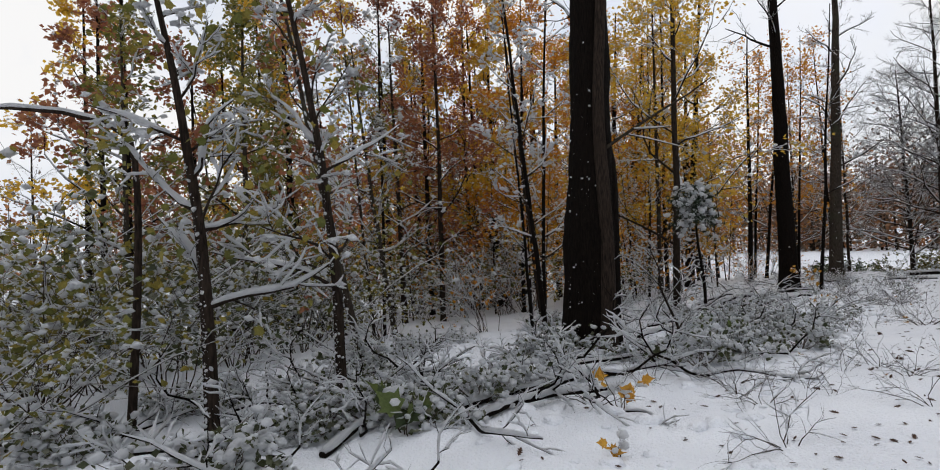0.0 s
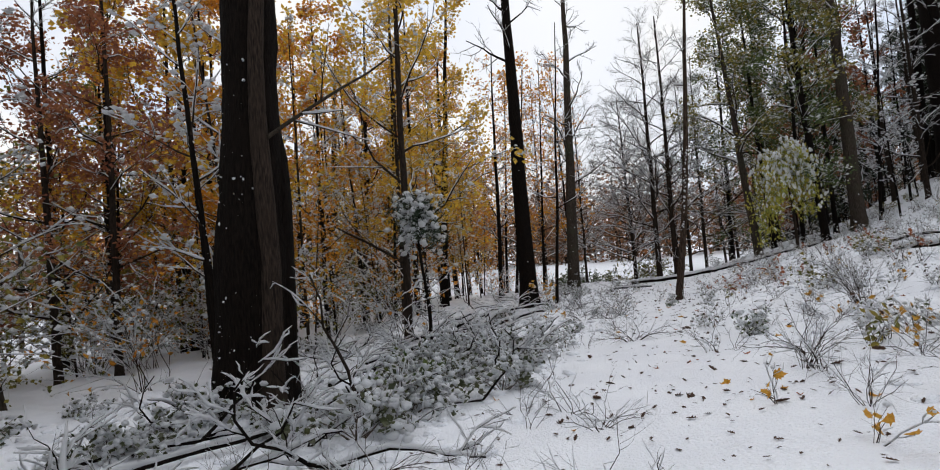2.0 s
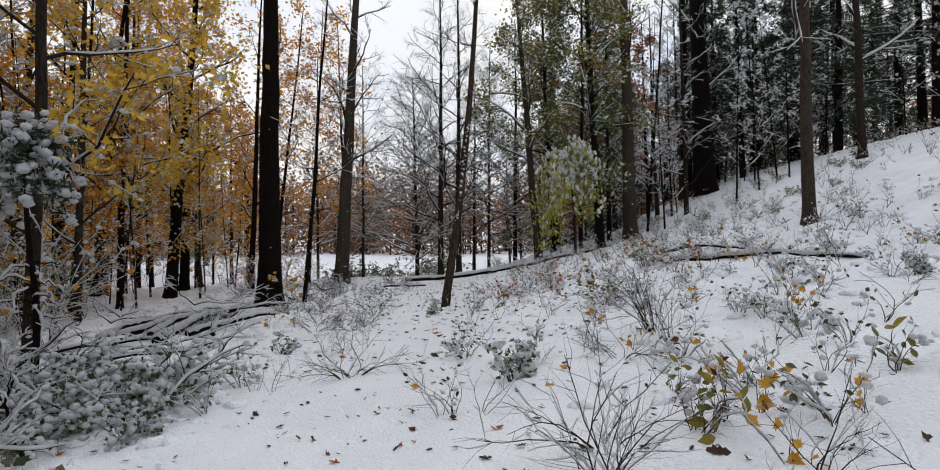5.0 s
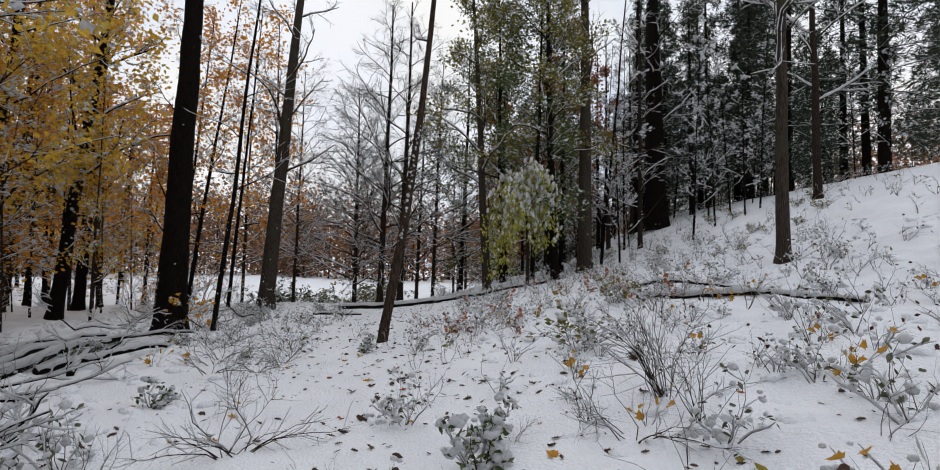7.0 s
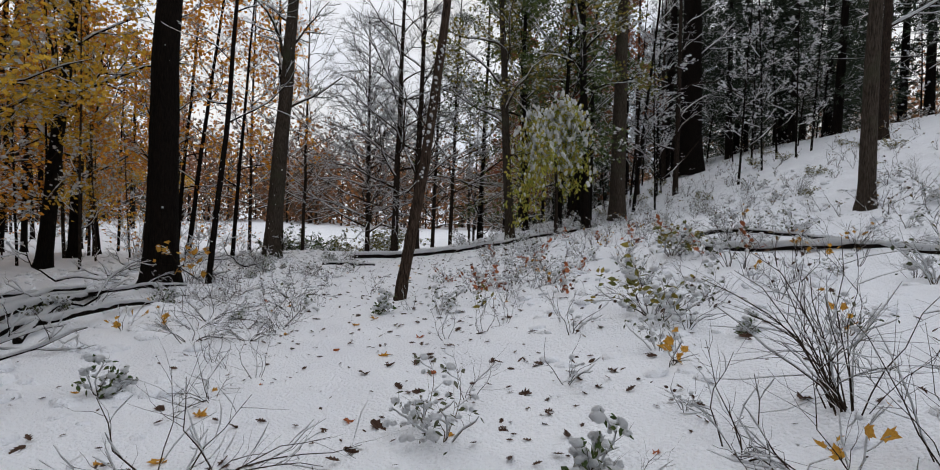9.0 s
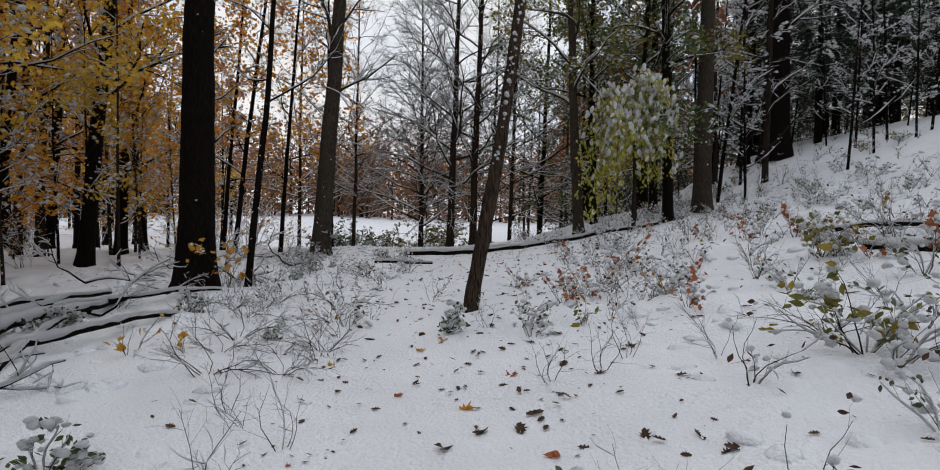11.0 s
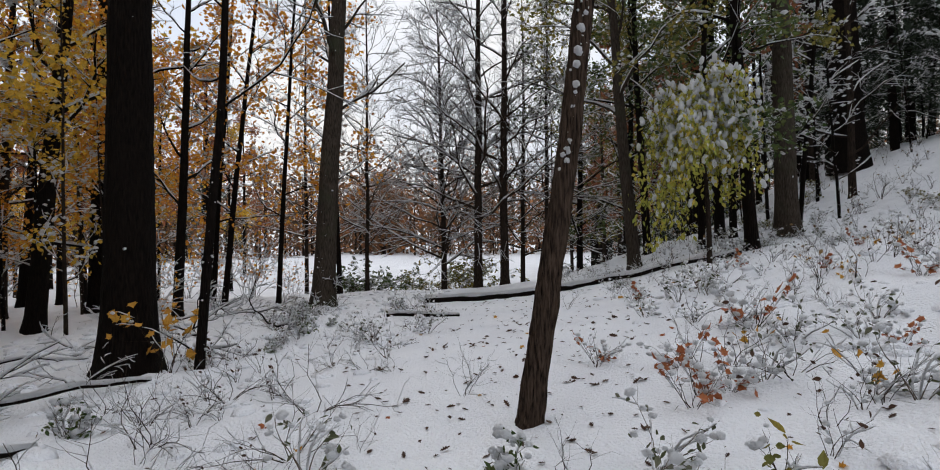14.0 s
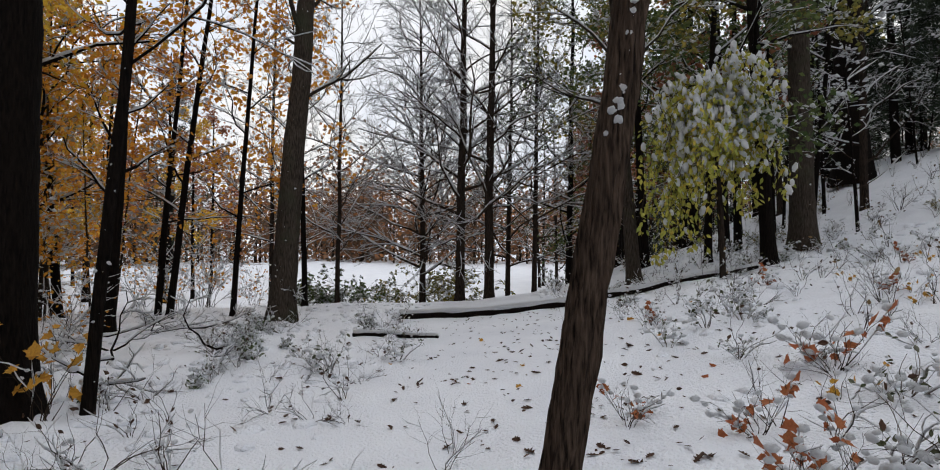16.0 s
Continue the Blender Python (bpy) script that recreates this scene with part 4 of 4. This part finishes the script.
arch.make("branching", BARK_BROWN, hold)
arch_snow.make("snow", SNOW, hold, "thick white snow along the limb")

# snow-bowed young tree hung with yellow-green leaves
bowed = holder("snow_bowed_tree", 23.5, 18.2, ground(23.5, 18.2), "young tree with yellow-green leaves bowed under heavy snow", "tree")
g4 = np.random.default_rng(540)
T, B, L, S = Geo(), Geo(), Geo(), Geo()
z = np.linspace(-0.1, 4.1, 12)
T.tube(np.stack([0.1 * np.sin(z), 0.05 * z, z], -1), np.linspace(0.07, 0.025, 12), 8, 0.02, g4)
HANG = (OVAL[0][:, [0, 2, 1]] * (1, 1, -1), OVAL[1])
PAD = (CLUMP[0] * (0.75, 0.75, 1.5) - (0, 0, 0.35), CLUMP[1])
u = np.linspace(0, 1, 9)
for k in range(84):
    az, zb = k * 2.4, 2.75 + 1.4 * (k % 21) / 20
    out, drop = g4.uniform(0.5, 1.8), g4.uniform(0.5, 2.0) + (1.2 if math.cos(az + 0.8) < -0.5 else 0)
    arc = np.stack([0.1 * math.sin(zb) + math.cos(az) * out * u ** 0.8, 0.05 * zb + math.sin(az) * out * u ** 0.8, zb + 0.5 * np.sin(2.2 * u) * out * 0.5 - drop * u ** 2.2], -1)
    arc[1:] += g4.normal(0, 0.05, (8, 3))
    B.tube(arc, np.linspace(0.014, 0.003, 9), 4)
    f = g4.uniform(0.2, 1.0, 62)
    at = np.stack([np.interp(f, u, arc[:, c]) for c in range(3)], -1)
    at[:, 2] = np.maximum(at[:, 2], 0.35)
    at += g4.normal(0, 0.1, (62, 3))
    L.many(*HANG, at, g4.uniform(0.08, 0.16, 62), g4, lean=0.6)
    loaded = at[(g4.random(62) < 0.04 + 0.3 * smooth(1.6, 3.8, at[:, 2]))]
    S.many(*PAD, loaded + (0, 0, 0.05), g4.uniform(0.09, 0.18, len(loaded)), g4, lean=0.35)
T.make("trunk", BARK_BROWN, bowed)
B.make("branching", TWIG, bowed)
L.make("foliage", LIME, bowed, soft=False)
S.make("snow", SNOW, bowed, "heavy pads of white snow on the leaves")
# snow-loaded small evergreen among the stems: a bare thin trunk under a clotted, bent-over top
clot = holder("snowy_evergreen", 6.1, 14.3, ground(6.1, 14.3), "small evergreen whose bent top is clotted with snow", "tree")
g5 = np.random.default_rng(541)
T, B, L, S, ends = Geo(), Geo(), Geo(), Geo(), []
z = np.linspace(-0.1, 3.5, 10)
T.tube(np.stack([0.05 * np.sin(2 * z), 0.03 * z, z], -1), np.linspace(0.05, 0.02, 10), 8, 0.03, g5)
for k in range(56):
    az, zb = k * 2.4, 0.8 + 0.8 * (k / 14) if k < 14 else 2.5 + 1.0 * (k - 14) / 42
    out, drop = g5.uniform(0.35, 0.75), g5.uniform(0.2, 0.7)
    arc = np.stack([math.cos(az) * out * u, 0.03 * zb + math.sin(az) * out * u, zb + 0.15 * np.sin(2 * u) - drop * u ** 2], -1)
    arc[1:] += g5.normal(0, 0.02, (8, 3))
    B.tube(arc, np.linspace(0.012, 0.003, 9), 4)
    settle(S, arc, np.linspace(0.014, 0.005, 9), g5, 1.2, 0.9)
    if k >= 14:
        ends.extend(arc[3:])
ends = np.array(ends)
L.many(*SPRAY, ends[g5.integers(0, len(ends), 700)] + g5.normal(0, 0.06, (700, 3)), g5.uniform(0.12, 0.26, 700), g5)
S.many(*CLUMP, ends[g5.integers(0, len(ends), 240)] + g5.normal(0, 0.05, (240, 3)) + (0, 0, 0.04), g5.uniform(0.06, 0.2, 240), g5, True, 0.7)
T.make("trunk", BARK_BLACK, clot)
B.make("branching", BARK_BLACK, clot)
L.make("foliage", NEEDLE, clot, soft=False)
S.make("snow", SNOW, clot, "clotted white snow over the bent top")
# bushes at the pond's edge
for i, (x, y, lf, h, word) in enumerate([(22.4, 31.6, GREEN, 1.8, "green"), (24.6, 30.6, OLIVE, 2.2, "olive-brown"), (25.8, 29.3, OLIVE, 2.0, "olive-brown"), (21.4, 32.6, GREYGREEN, 1.4, "grey-green")]):
    shrub("shore_bush", x, y, 550 + i, f"rounded {word} bush dusted with snow by the pond", "shrub", 16, h, 0.8, TWIG, lf, 1300, 0.12, OVAL, 240, 0.12, 6, 0.012, 1.1, "shore bushes", 0.7, 0.5)


# ---- fallen leaves on the snow ----
def fallen(name, shape, size, mat, label, seed):
    r2 = np.random.default_rng(seed)
    g = Geo()
    v = shape[0] * size
    v = v - v.mean(0)
    v[:, 2] = v[:, 2] * 1.6 + 0.018 + 0.012 * np.sin(v[:, 0] * 60) + r2.normal(0, 0.004, len(v))
    g.add(v, shape[1])
    ob = g.make(name, mat, soft=False)
    return tagged(ob, label, "leaf", "fallen leaves")


kinds = [fallen("oak_leaf", OAK, 0.15, DRYLEAF, "dark dead oak leaf lying on the snow", 1), fallen("oak_leaf", OAK, 0.12, DRYLEAF, "dark curled oak leaf lying on the snow", 2),
         fallen("maple_leaf", MAPLE, 0.1, DRYLEAF, "brown maple leaf lying on the snow", 3), fallen("maple_leaf", MAPLE, 0.12, GOLDLEAF, "golden maple leaf lying on the snow", 4), fallen("maple_leaf", MAPLE, 0.1, REDLEAF, "rust-coloured maple leaf lying on the snow", 5)]
for i, ob in enumerate(kinds):
    x, y = pq(14.5 + i * 0.7, 0.4 + 0.3 * math.sin(i * 2))
    ob.matrix_basis = pose(x, y, ground(x, y), 8, -6, i * 70)
for j in range(285):
    p, q = rng.uniform(8, 27), rng.normal(0.9, 1.7)
    x, y = pq(p, q)
    kind = kinds[int(rng.choice(5, p=[0.36, 0.3, 0.16, 0.11, 0.07]))]
    s = rng.uniform(0.3, 0.95)
    copy_thing(kind, pose(x, y, ground(x, y) + 0.002, rng.normal(0, 14), rng.normal(0, 14), rng.uniform(0, 360))).scale = (s, s, s)

specks = Geo()
sp = np.stack(pq(rng.uniform(3, 30, 1700), rng.normal(0.8, 2.2, 1700)), -1)
specks.many(*OAK, np.column_stack([sp, land(sp[:, 0], sp[:, 1]) + 0.012]), rng.uniform(0.025, 0.085, 1700), rng, True)
tagged(specks.make("leaf_litter", DRYLEAF, soft=False), "scattered dark flecks of leaf litter on snow", "leaf litter", kind="stuff")
lumps = Geo()
sp = np.stack(pq(rng.uniform(3, 34, 2600), np.where(rng.random(2600) < 0.6, rng.uniform(-9, -1.2, 2600), rng.uniform(1.6, 13, 2600))), -1)
lumps.many(*CLUMP, np.column_stack([sp, land(sp[:, 0], sp[:, 1]) - 0.01]), rng.uniform(0.06, 0.3, 2600), rng, True, 0.45)
tagged(lumps.make("snow_mounds", SNOW_GROUND), "low mounds of snow over buried undergrowth", "snow", kind="stuff")
